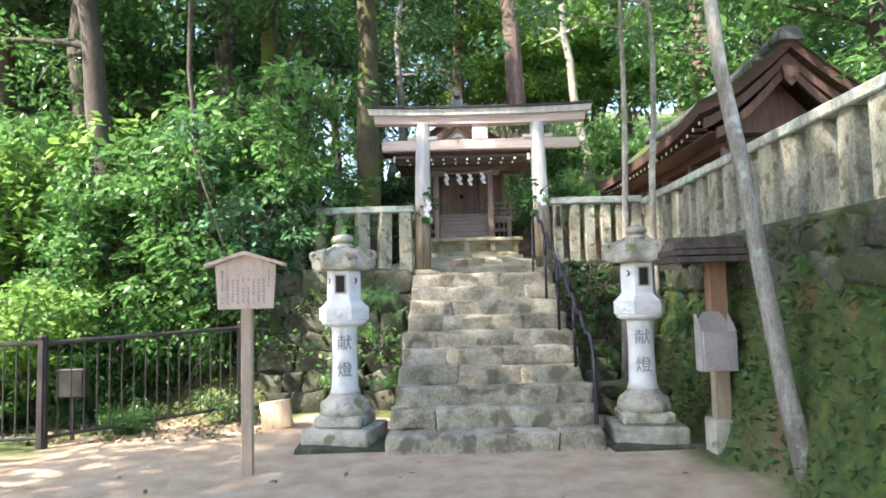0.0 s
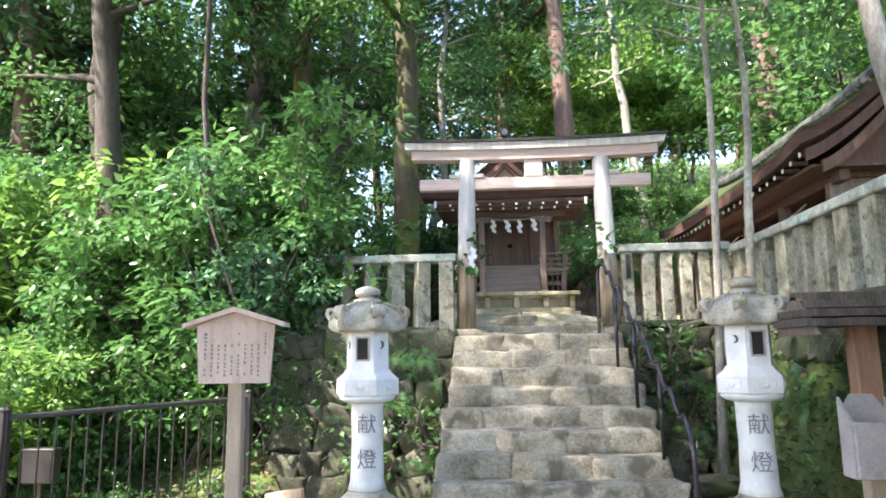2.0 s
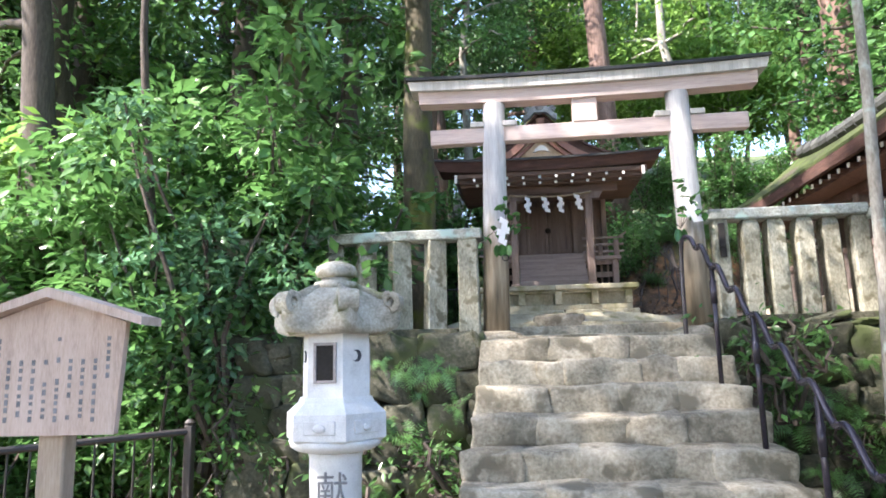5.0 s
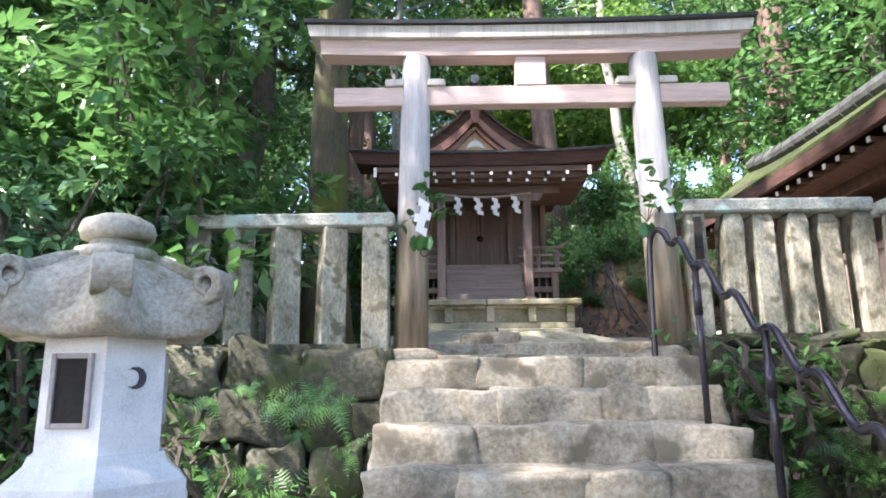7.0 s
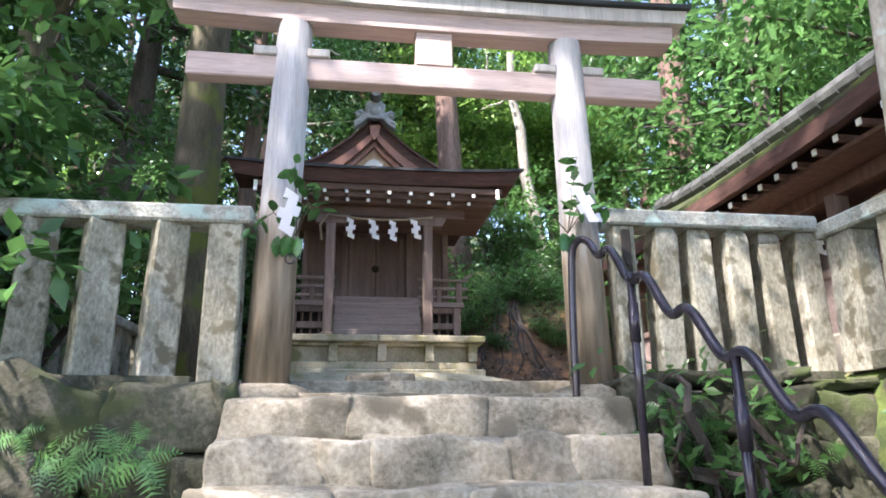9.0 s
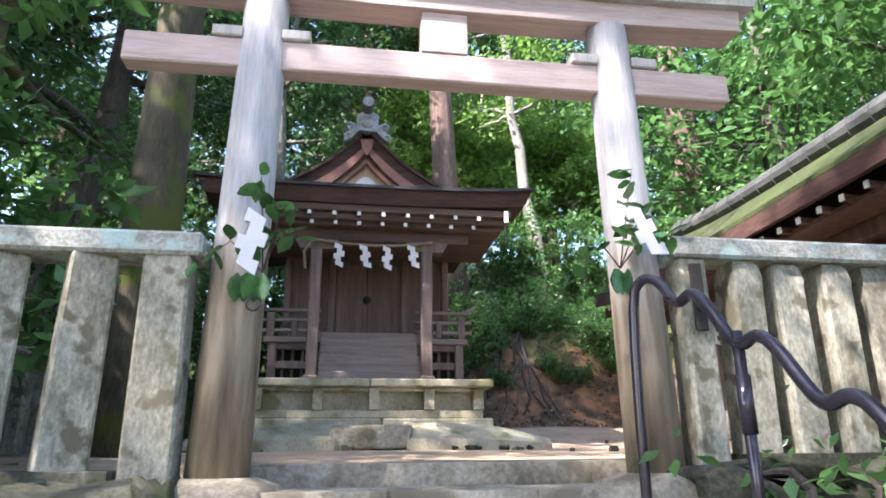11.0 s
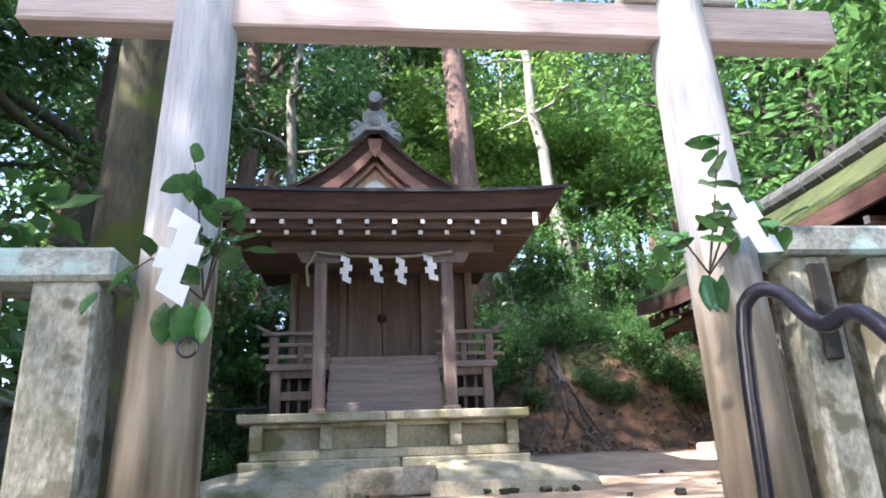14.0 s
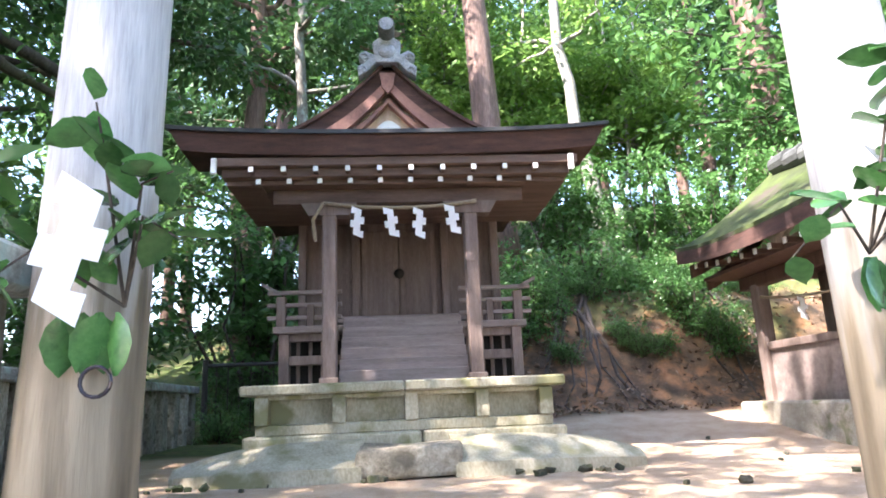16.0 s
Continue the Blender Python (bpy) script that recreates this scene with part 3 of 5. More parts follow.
def build_torii():
    t = thing("torii_gate", "silvery weathered wooden gate with two round columns and double lintel", "torii", (0.955, 10.48, TOP))
    for s in (-1, 1):
        c = [(s * 0.925, 0, 0.05), (s * 0.912, 0, 0.72), (s * 0.91, 0, 0.78), (s * 0.878, 0, 2.29)]
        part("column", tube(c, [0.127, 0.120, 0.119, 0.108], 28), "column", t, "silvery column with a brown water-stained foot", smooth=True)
        ob = part("foot_stone", lathe([(0.25, -0.14), (0.28, -0.03), (0.25, 0.03), (0.16, 0.06)], 18), "step", t, smooth=True)
        ob.matrix_basis = pose(s * 0.925, 0, 0)
        for k in (-1, 1):
            b = bmesh.new()
            box(b, s * 0.885 + k * 0.09, -0.075, 2.05, s * 0.885 + k * 0.23, 0.075, 2.105, 0.006)
            part("wedge", b, "torii", t)
    part("tie_beam", boxm(-1.51, -0.055, 1.895, 1.51, 0.055, 2.05, 0.008), "beam", t)
    part("strut", boxm(-0.118, -0.06, 2.05, 0.118, 0.06, 2.285, 0.006), "beam", t, "pale centre strut")

    def curved(half, z0, z1, d, rise, slope, mat, name, label):
        bm = bmesh.new()
        n, rows = 14, []
        for i in range(n + 1):
            u = -1 + 2 * i / n
            lift = rise * abs(u) ** 2.5
            x0, x1 = u * half, u * (half + slope)
            rows.append([bm.verts.new(p) for p in ((x0, -d, z0 + lift), (x0, d, z0 + lift), (x1, d, z1 + lift), (x1, -d, z1 + lift))])
        for a, b in zip(rows, rows[1:]):
            for k in range(4):
                bm.faces.new((a[k], a[(k + 1) % 4], b[(k + 1) % 4], b[k]))
        bm.faces.new(rows[0]), bm.faces.new(rows[-1][::-1])
        bmesh.ops.recalc_face_normals(bm, faces=bm.faces)
        bmesh.ops.bevel(bm, geom=list(bm.edges), offset=0.003, segments=1, affect="EDGES")
        part(name, bm, mat, t, label)

    curved(1.61, 2.285, 2.415, 0.085, 0.03, 0.012, "beam", "lower_lintel", "pinkish planed lower lintel")
    curved(1.69, 2.415, 2.515, 0.13, 0.03, 0.03, "torii", "upper_lintel", "pale upper lintel with slightly raised ends")
    curved(1.735, 2.515, 2.55, 0.16, 0.03, 0.004, "cap", "cap", "dark sheet-metal cap")


build_torii()


def shide(name_parent, m, size, folds, mat="paper"):
    """A zigzag paper streamer hanging from its origin."""
    left, right = [], []
    for i in range(folds):
        x = 0.34 * size * (i % 2)
        z0, z1 = -0.72 * size * i, -0.72 * size * (i + 1)
        left += [(x, z0), (x, z1)]
        right += [(x + size, z0 - 0.35 * size), (x + size, z1 - 0.35 * size)]
    bm = prism(left + right[::-1], "y", -0.0015, 0.0015)
    ob = part("paper_streamer", bm, mat, name_parent)
    ob.matrix_basis = m
    return ob


def leaf_blade():
    bm = bmesh.new()
    left, right, mid = [], [], []
    for t, w in ((0, 0.02), (0.22, 0.22), (0.5, 0.3), (0.8, 0.2), (1, 0.02)):
        z = -0.12 * t * t
        mid.append(bm.verts.new((0, t, z)))
        left.append(bm.verts.new((-w, t, z + 0.06)))
        right.append(bm.verts.new((w, t, z + 0.06)))
    for i in range(4):
        bm.faces.new((left[i], mid[i], mid[i + 1], left[i + 1]))
        bm.faces.new((mid[i], right[i], right[i + 1], mid[i + 1]))
    for f in bm.faces:
        f.smooth = True
    me = bpy.data.meshes.new("leaf")
    bm.to_mesh(me)
    bm.free()
    me.materials.append(M["sakaki"])
    return me


BLADE = leaf_blade()


def sakaki(x, y, z, seed, tilt, ring):
    s = thing("sacred_branch", "glossy evergreen branch with folded white paper tied to the gate column", "branch decoration", (x, y, z), group="branches on the gate")
    g = np.random.default_rng(seed)
    for k in range(4):
        end = Vector(((-0.27, 0.17, 0.0, 0.13)[k] + g.uniform(-0.06, 0.06), -0.1 - g.uniform(0, 0.08), (-0.14, 0.0, 0.26, 0.16)[k] + g.uniform(-0.06, 0.06)))
        mid = end * 0.5 + Vector((0, -0.05, 0.04))
        part("twig", tube([(0, 0, -0.12), mid, end], [0.004, 0.003, 0.002], 5), "darktrunk", s)
        for i in range(8):
            u = (i + 1) / 8
            p = mid * (2 * u) if u < 0.5 else mid + (end - mid) * (2 * u - 1)
            share("leaf", BLADE, Matrix.Translation(p + Vector((0, -0.01, 0))) @ Euler((g.uniform(-0.9, 0.7), g.uniform(-0.7, 0.7), g.uniform(0, 6.28))).to_matrix().to_4x4() @ Matrix.Scale(g.uniform(0.075, 0.11), 4), s)
    for i in range(5):
        share("leaf", BLADE, Matrix.Translation((g.uniform(-0.1, 0.1), -0.06, -0.14)) @ Euler((-1.3 + g.uniform(-0.3, 0.3), g.uniform(-0.5, 0.5), g.uniform(-0.6, 0.6))).to_matrix().to_4x4() @ Matrix.Scale(0.12, 4), s)
    shide(s, pose(-0.05, -0.19, 0.1, 0, tilt, 6), 0.082, 4)
    if ring:
        bm = bmesh.new()
        pts = [(0.028 * math.cos(a), 0, 0.028 * math.sin(a)) for a in np.linspace(0, 2 * math.pi, 16)]
        bm = tube(pts, 0.004, 6, False)
        ob = part("iron_ring", bm, "steel", s, "small iron ring")
        ob.matrix_basis = pose(-0.02, -0.06, -0.27)


sakaki(0.16, 10.37, 2.93, 5, 14, True)
sakaki(1.75, 10.37, 3.0, 6, -24, False)

# ---- handrail ----


def build_handrail():
    h = thing("handrail", "dark wavy steel handrail climbing beside the stone steps", "handrail", (0, 0, 0))
    x = 1.73
    pts = [(x - 0.07, 10.12, TOP - 0.05), (x - 0.07, 10.11, 2.66), (x - 0.04, 10.05, 2.75), (x, 9.98, 2.72)]
    n, y0, y1, z0, z1 = 8, 9.98, 7.42, 2.72, 1.05
    for i in range(n):
        for u, d in ((0.25, -0.045), (0.42, -0.035), (0.62, 0.035), (0.85, 0.045)):
            s = (i + u) / n
            pts.append((x + 0.17 * s, y0 + (y1 - y0) * s, z0 + (z1 - z0) * s + d))
    pts += [(x + 0.18, 7.4, 0.98), (x + 0.18, 7.36, 0.9), (x + 0.18, 7.35, 0.18)]
    cu = bpy.data.curves.new("pipe", "CURVE")
    cu.dimensions, cu.bevel_depth, cu.bevel_resolution, cu.resolution_u = "3D", 0.021, 4, 4
    sp = cu.splines.new("NURBS")
    sp.points.add(len(pts) - 1)
    for p, c in zip(sp.points, pts):
        p.co = (*c, 1)
    sp.use_endpoint_u, sp.order_u = True, 3
    tmp = bpy.data.objects.new("pipe", cu)
    scene.collection.objects.link(tmp)
    me = bpy.data.meshes.new_from_object(tmp.evaluated_get(bpy.context.evaluated_depsgraph_get()))
    bpy.data.objects.remove(tmp)
    me.materials.clear()
    me.materials.append(M["steel"])
    me.polygons.foreach_set("use_smooth", [True] * len(me.polygons))
    share("pipe", me, Matrix(), h)
    for y in (9.55, 8.85, 8.1):
        s = (y0 - y) / (y0 - y1)
        z = z0 + (z1 - z0) * s
        zb = STEP_H * (int((y - STAIR_Y) / STEP_D) + 1) - 0.03
        post = part("post", tube([(x + 0.17 * s, y, zb), (x + 0.17 * s, y, z)], 0.019, 12), "steel", h, smooth=True)
        part("sleeve", tube([(x + 0.17 * s, y, z - 0.32), (x + 0.17 * s, y, z - 0.14)], 0.025, 12), "steel", post, smooth=True)


build_handrail()

# ---- stone lanterns ----


def build_lantern(x, y, turn, label):
    t = thing("stone_lantern", label, "stone lantern", (x, y, 0), group="lanterns at the steps")
    part("plinth", rough_block(0.74, 0.74, 0.22, 0.012, x, 2, 0.12), "oldgranite", t).matrix_basis = pose(0, 0, -0.02, 0, 0, turn - 8)
    part("apron", rough_block(0.98, 0.95, 0.1, 0.03, x + 3, 3, 0.12), "wallstone", t).matrix_basis = pose(0.02, 0.0, -0.05, 0, 0, 3)
    ped = boxm(-0.27, -0.27, 0.2, 0.27, 0.27, 0.33, 0.03)
    part("pedestal", ped, "oldgranite", t).matrix_basis = pose(0, 0, 0, 0, 0, turn - 8)
    part("lotus_base", lathe([(0.28, 0.33), (0.275, 0.4), (0.22, 0.48), (0.175, 0.52), (0.16, 0.55)], 20), "oldgranite", t, smooth=True)
    for k in range(10):
        a = 2 * math.pi * k / 10
        bm = bmesh.new()
        bmesh.ops.create_uvsphere(bm, u_segments=8, v_segments=5, radius=0.06)
        ob = part("lotus_petal", bm, "oldgranite", t, smooth=True)
        ob.matrix_basis = pose(0.235 * math.cos(a), 0.235 * math.sin(a), 0.4, 0, 0, math.degrees(a)) @ Matrix.Diagonal((0.7, 1.1, 1.2, 1))
    shaft = part("shaft", lathe([(0.165, 0.55), (0.145, 0.62), (0.135, 0.95), (0.14, 1.24), (0.15, 1.275)], 28), "granite", t, smooth=True)
    for ch, z in (("献", 1.09), ("燈", 0.80)):
        lettering(ch, 0.17, 0.004, pose(0.02 if x < 0 else -0.02, -0.139, z, 90, 0, 6 if x < 0 else -8), "fadedink", shaft)
    part("scalloped_cup", lathe([(0.15, 1.27), (0.21, 1.285), (0.24, 1.305), (0.248, 1.335)], 24), "granite", t, smooth=True)
    mid = part("hexagonal_stage", lathe([(0.255, 1.33), (0.28, 1.345), (0.28, 1.475), (0.262, 1.49), (0.215, 1.53), (0.205, 1.555)], 6), "granite", t)
    mid.matrix_basis = pose(0, 0, 0, 0, 0, turn)
    for k in range(6):
        a = math.radians(60 * k)
        p = boxm(-0.085, -0.006, -0.035, 0.085, 0.006, 0.035, 0.004)
        ob = part("carved_panel", p, "granite", mid)
        ob.matrix_basis = Matrix.Rotation(a, 4, "Z") @ pose(0, -0.243, 1.41)
        bm = bmesh.new()
        bmesh.ops.create_uvsphere(bm, u_segments=8, v_segments=6, radius=0.026)
        ob = part("carved_flower", bm, "granite", mid, smooth=True)
        ob.matrix_basis = Matrix.Rotation(a, 4, "Z") @ pose(0, -0.25, 1.408) @ Matrix.Diagonal((1.3, 0.4, 0.9, 1))
    fire = part("light_chamber", lathe([(0.19, 1.555), (0.187, 1.9)], 6), "granite", t)
    fire.matrix_basis = pose(0, 0, 0, 0, 0, turn)
    ap = 0.164
    for k in range(6):
        rot = Matrix.Rotation(math.radians(60 * k), 4, "Z")
        if k % 2 == 0:
            for q in ((-0.062, 1.63, -0.047, 1.84), (0.047, 1.63, 0.062, 1.84), (-0.047, 1.63, 0.047, 1.645), (-0.047, 1.825, 0.047, 1.84)):
                ob = part("window_frame", boxm(q[0], -ap - 0.012, q[1], q[2], -ap + 0.01, q[3], 0.002), "boxmetal", fire)
                ob.matrix_basis = rot
            ob = part("window_pane", boxm(-0.047, -ap - 0.004, 1.645, 0.047, -ap + 0.004, 1.825, 0), "dark", fire, "dark recessed window")
            ob.matrix_basis = rot
        else:
            bm = bmesh.new()
            out = [(0.032 * math.cos(a), 0.032 * math.sin(a)) for a in np.linspace(-2.2, 2.2, 12)]
            inn = [(-0.014 + 0.026 * math.cos(a), 0.026 * math.sin(a)) for a in np.linspace(1.9, -1.9, 10)]
            bm = prism(out + inn, "y", -ap - 0.006, -ap + 0.004)
            ob = part("crescent_opening", bm, "ink", fire, "dark crescent cut in the stone")
            ob.matrix_basis = rot @ pose(0, 0, 1.77)
    # hexagonal cap: hanging swags between corners that curl up and outwards
    bm = bmesh.new()
    rows, seg = [], 60
    for r, z, cr, lift in ((0.19, 1.885, 0.0, 0.0), (0.335, 1.905, 0.05, 0.0), (0.35, 1.925, 0.065, 0.015), (0.34, 1.965, 0.07, 0.09), (0.32, 1.995, 0.06, 0.1), (0.29, 2.04, 0.03, 0.04), (0.245, 2.09, 0.01, 0.006), (0.175, 2.13, 0.0, 0.0), (0.1, 2.15, 0.0, 0.0)):
        ring = []
        for i in range(seg):
            a = 2 * math.pi * i / seg
            c = abs(math.cos(3 * a)) ** 5
            hexr = math.cos(math.pi / 6) / math.cos(a % (math.pi / 3) - math.pi / 6)
            belly = -0.022 * (1 - c) if z < 2.0 and r > 0.25 else 0.0
            ring.append(bm.verts.new(((r * hexr + cr * c) * math.cos(a), (r * hexr + cr * c) * math.sin(a), z + lift * c + belly)))
        rows.append(ring)
    for a, b in zip(rows, rows[1:]):
        for k in range(seg):
            bm.faces.new((a[k], a[(k + 1) % seg], b[(k + 1) % seg], b[k]))
    bm.faces.new(rows[0][::-1]), bm.faces.new(rows[-1])
    bmesh.ops.recalc_face_normals(bm, faces=bm.faces)
    for v in bm.verts:
        v.co += noise.noise_vector(v.co * 9 + Vector((x, 0, 0))) * 0.007
    cap = part("cap", bm, "oldgranite", t, "mossy weathered cap with curled corners", smooth=True)
    cap.matrix_basis = pose(0, 0, 0, 0, 0, turn) @ Matrix.Diagonal((0.88, 0.88, 1, 1))
    # each corner ends in a scroll rolled up over the edge
    for k in range(6):
        turnk = Matrix.Rotation(math.radians(60 * k), 4, "Z")
        roll = [(0.058 * (1 - 0.085 * u) * math.cos(u), 0.058 * (1 - 0.085 * u) * math.sin(u)) for u in np.linspace(-1.9, 4.6, 20)]
        hollow = [(p[0] * 0.42 - 0.004, p[1] * 0.42) for p in reversed(roll)]
        b2 = prism(roll + hollow, "y", -0.06, 0.06)
        bmesh.ops.bevel(b2, geom=[e for e in b2.edges if abs(e.verts[0].co.y - e.verts[1].co.y) < 0.01], offset=0.005, segments=1, affect="EDGES")
        ob = part("curled_corner", b2, "oldgranite", cap)
        ob.matrix_basis = turnk @ pose(0.368, 0, 2.055, 0, -20, 0)
        ridge = part("hip_ridge", tube([(0.345, 0, 2.085), (0.285, 0, 2.082), (0.2, 0, 2.122), (0.12, 0, 2.148)], [0.034, 0.028, 0.022, 0.016], 8), "oldgranite", cap, smooth=True)
        ridge.matrix_basis = turnk
    part("jewel_base", lathe([(0.12, 2.13), (0.128, 2.15), (0.12, 2.172), (0.085, 2.18), (0.08, 2.2)], 24), "oldgranite", t, smooth=True)
    part("jewel", lathe([(0.085, 2.2), (0.108, 2.208), (0.115, 2.235), (0.106, 2.262), (0.06, 2.285), (0.015, 2.295)], 24), "oldgranite", t, smooth=True)


build_lantern(-0.75, 7.75, -4, "pale granite lantern with mossy weathered cap on a square plinth")
build_lantern(2.46, 7.55, 4, "pale granite lantern with grey lichened cap beside the mossy bank")

# ---- notice board ----


def build_sign():
    s = thing("notice_board", "wooden notice board with gabled top on a square post", "sign", (-1.45, 6.5, 0), 3)
    part("post", boxm(-0.05, -0.035, -0.05, 0.05, 0.045, 1.6, 0.006), "signpost", s)
    part("board", prism([(-0.25, 1.5), (0.25, 1.5), (0.275, 1.9), (0, 2.0), (-0.275, 1.9)], "y", -0.065, -0.035), "signwood", s)
    for k in (-1, 1):
        b = prism([(0, 1.995), (0, 2.03), (k * 0.36, 1.915), (k * 0.36, 1.885)], "y", -0.12, 0.03)
        part("roof_board", b, "signwood", s)
    g = np.random.default_rng(2)
    for i in range(10):
        x = 0.215 - i * 0.047
        z = 1.87 - (0.02 if i in (0, 4, 9) else 0.1)
        head = i in (1, 3, 6, 9)
        while z > (1.56 if i else 1.7):
            d = g.uniform(0.013, 0.022)
            w = 0.012 if head and z > 1.78 else 0.007
            part("writing", boxm(x - w, -0.0665, z - d, x + w * 0.9, -0.064, z, 0), "fadedink", s)
            z -= d + g.uniform(0.006, 0.016)
            if g.random() < 0.08:
                z -= 0.05


build_sign()


# ---- offering box shelter ----
def build_roofed_post():
    s = thing("roofed_post", "reddish wooden post with a small shingled roof on a concrete foot", "post", (3.06, 6.98, 0))
    part("foot", boxm(-0.13, -0.13, -0.05, 0.13, 0.13, 0.32, 0.015), "oldgranite", s, "pale concrete foot")
    part("post_lower", boxm(-0.075, -0.06, 0.3, 0.075, 0.06, 0.82, 0.008), "signpost", s, "pale lower half of the post")
    part("post_upper", boxm(-0.085, -0.07, 0.8, 0.085, 0.07, 1.92, 0.008), "redwood", s)
    for i, (z, w) in enumerate(((1.84, 0.5), (1.91, 0.48), (1.975, 0.45))):
        part("roof_board", prism([(-0.3 + i * 0.05, z), (0.3 - i * 0.05, z), (0.29 - i * 0.05, z + 0.055), (-0.29 + i * 0.05, z + 0.055)], "x", -w, w), "darktrunk", s)
    part("ridge", boxm(-0.46, -0.06, 2.03, 0.44, 0.06, 2.1, 0.01), "darktrunk", s)
    for k in (-0.46, 0.4):
        part("bargeboard", prism([(-0.32, 1.78), (0.32, 1.78), (0.05, 2.06), (-0.05, 2.06)], "x", k, k + 0.03), "wood", s)
    b = thing("leaflet_box", "grey-brown open wooden leaflet box fixed to a post", "box", (2.97, 6.84, 0.8))
    w, h = 0.16, 0.44
    part("front", boxm(-w, -0.13, 0, w, -0.11, h - 0.06), "boxmetal", b)
    part("base", boxm(-w, -0.11, 0, w, 0.05, 0.02), "boxmetal", b)
    for k in (-1, 1):
        part("side", prism([(-0.11, 0), (0.06, 0), (0.06, h + 0.1), (-0.11, h - 0.06)], "x", k * w - 0.01, k * w + 0.01), "boxmetal", b)
    part("back", prism([(-w, 0), (w, 0), (w, h), (0.08, h + 0.12), (-0.08, h + 0.12), (-w, h)], "y", 0.05, 0.065), "boxmetal", b)


build_roofed_post()


# ---- steel fences ----
def steel_fence(p0, p1, z0, z1, h, n, label):
    f = thing("steel_fence", label, "fence")
    a, b = Vector((*p0, z0)), Vector((*p1, z1))
    for p in (a, b):
        post = part("post", boxm(p.x - 0.035, p.y - 0.035, p.z - 0.05, p.x + 0.035, p.y + 0.035, p.z + h + 0.03), "steelfence", f)
        part("post_cap", tube([(p.x, p.y, p.z + h + 0.03), (p.x, p.y, p.z + h + 0.05), (p.x, p.y, p.z + h + 0.075)], [0.04, 0.045, 0.02], 10), "steelfence", post)
    for z in (0.1, h - 0.02):
        part("rail", tube([a + Vector((0, 0, z)), b + Vector((0, 0, z))], 0.028 if z > 0.5 else 0.02, 8), "steelfence", f)
    for i in range(1, n):
        p = a + (b - a) * (i / n)
        part("baluster", tube([p + Vector((0, 0, 0.1)), p + Vector((0, 0, h - 0.02))], 0.0085, 6), "steelfence", f)
    return f


LBL = "dark brown steel fence with thin upright bars below the shrubs"
steel_fence((-4.12, 7.82), (-2.42, 9.4), 0.02, 0.08, 1.16, 17, LBL)
steel_fence((-6.2, 7.5), (-4.14, 7.8), 0.02, 0.02, 1.16, 16, LBL)
steel_fence((-2.0, 18.9), (-0.4, 18.95), 2.05, 2.05, 1.25, 10, "dark steel gate fence behind the small shrine")
bx = thing("meter_box", "small dark plastic box fixed behind the steel fence", "box", (-4.05, 8.25, 0.0))
part("case", boxm(-0.16, -0.06, 0.5, 0.16, 0.08, 0.82, 0.015), "steelfence", bx)
part("stake", boxm(-0.02, 0.0, -0.1, 0.02, 0.04, 0.52, 0.004), "steelfence", bx)
part("lid", boxm(-0.165, -0.065, 0.8, 0.165, 0.085, 0.83, 0.006), "steelfence", bx)
st = thing("boundary_stone", "small weathered sandstone marker leaning on the earth", "stone", (-1.75, 8.75, 0.03), 8)
part("stone", rough_block(0.36, 0.22, 0.34, 0.012, 5, 2, 0.05), "gable", st).matrix_basis = pose(0, 0, -0.04, -6, -6, 0)

# ---- small shrine ----
CX = 0.765


def arc_roof(half, apex, eave, n=12, power=1.75):
    """Concave roof profile from one eave over the apex to the other, as (x, z)."""
    pts = []
    for i in range(n + 1):
        u = i / n
        pts.append((-half * (1 - u), eave + (apex - eave) * u**power))
    return pts + [(-x, z) for x, z in reversed(pts[:-1])]


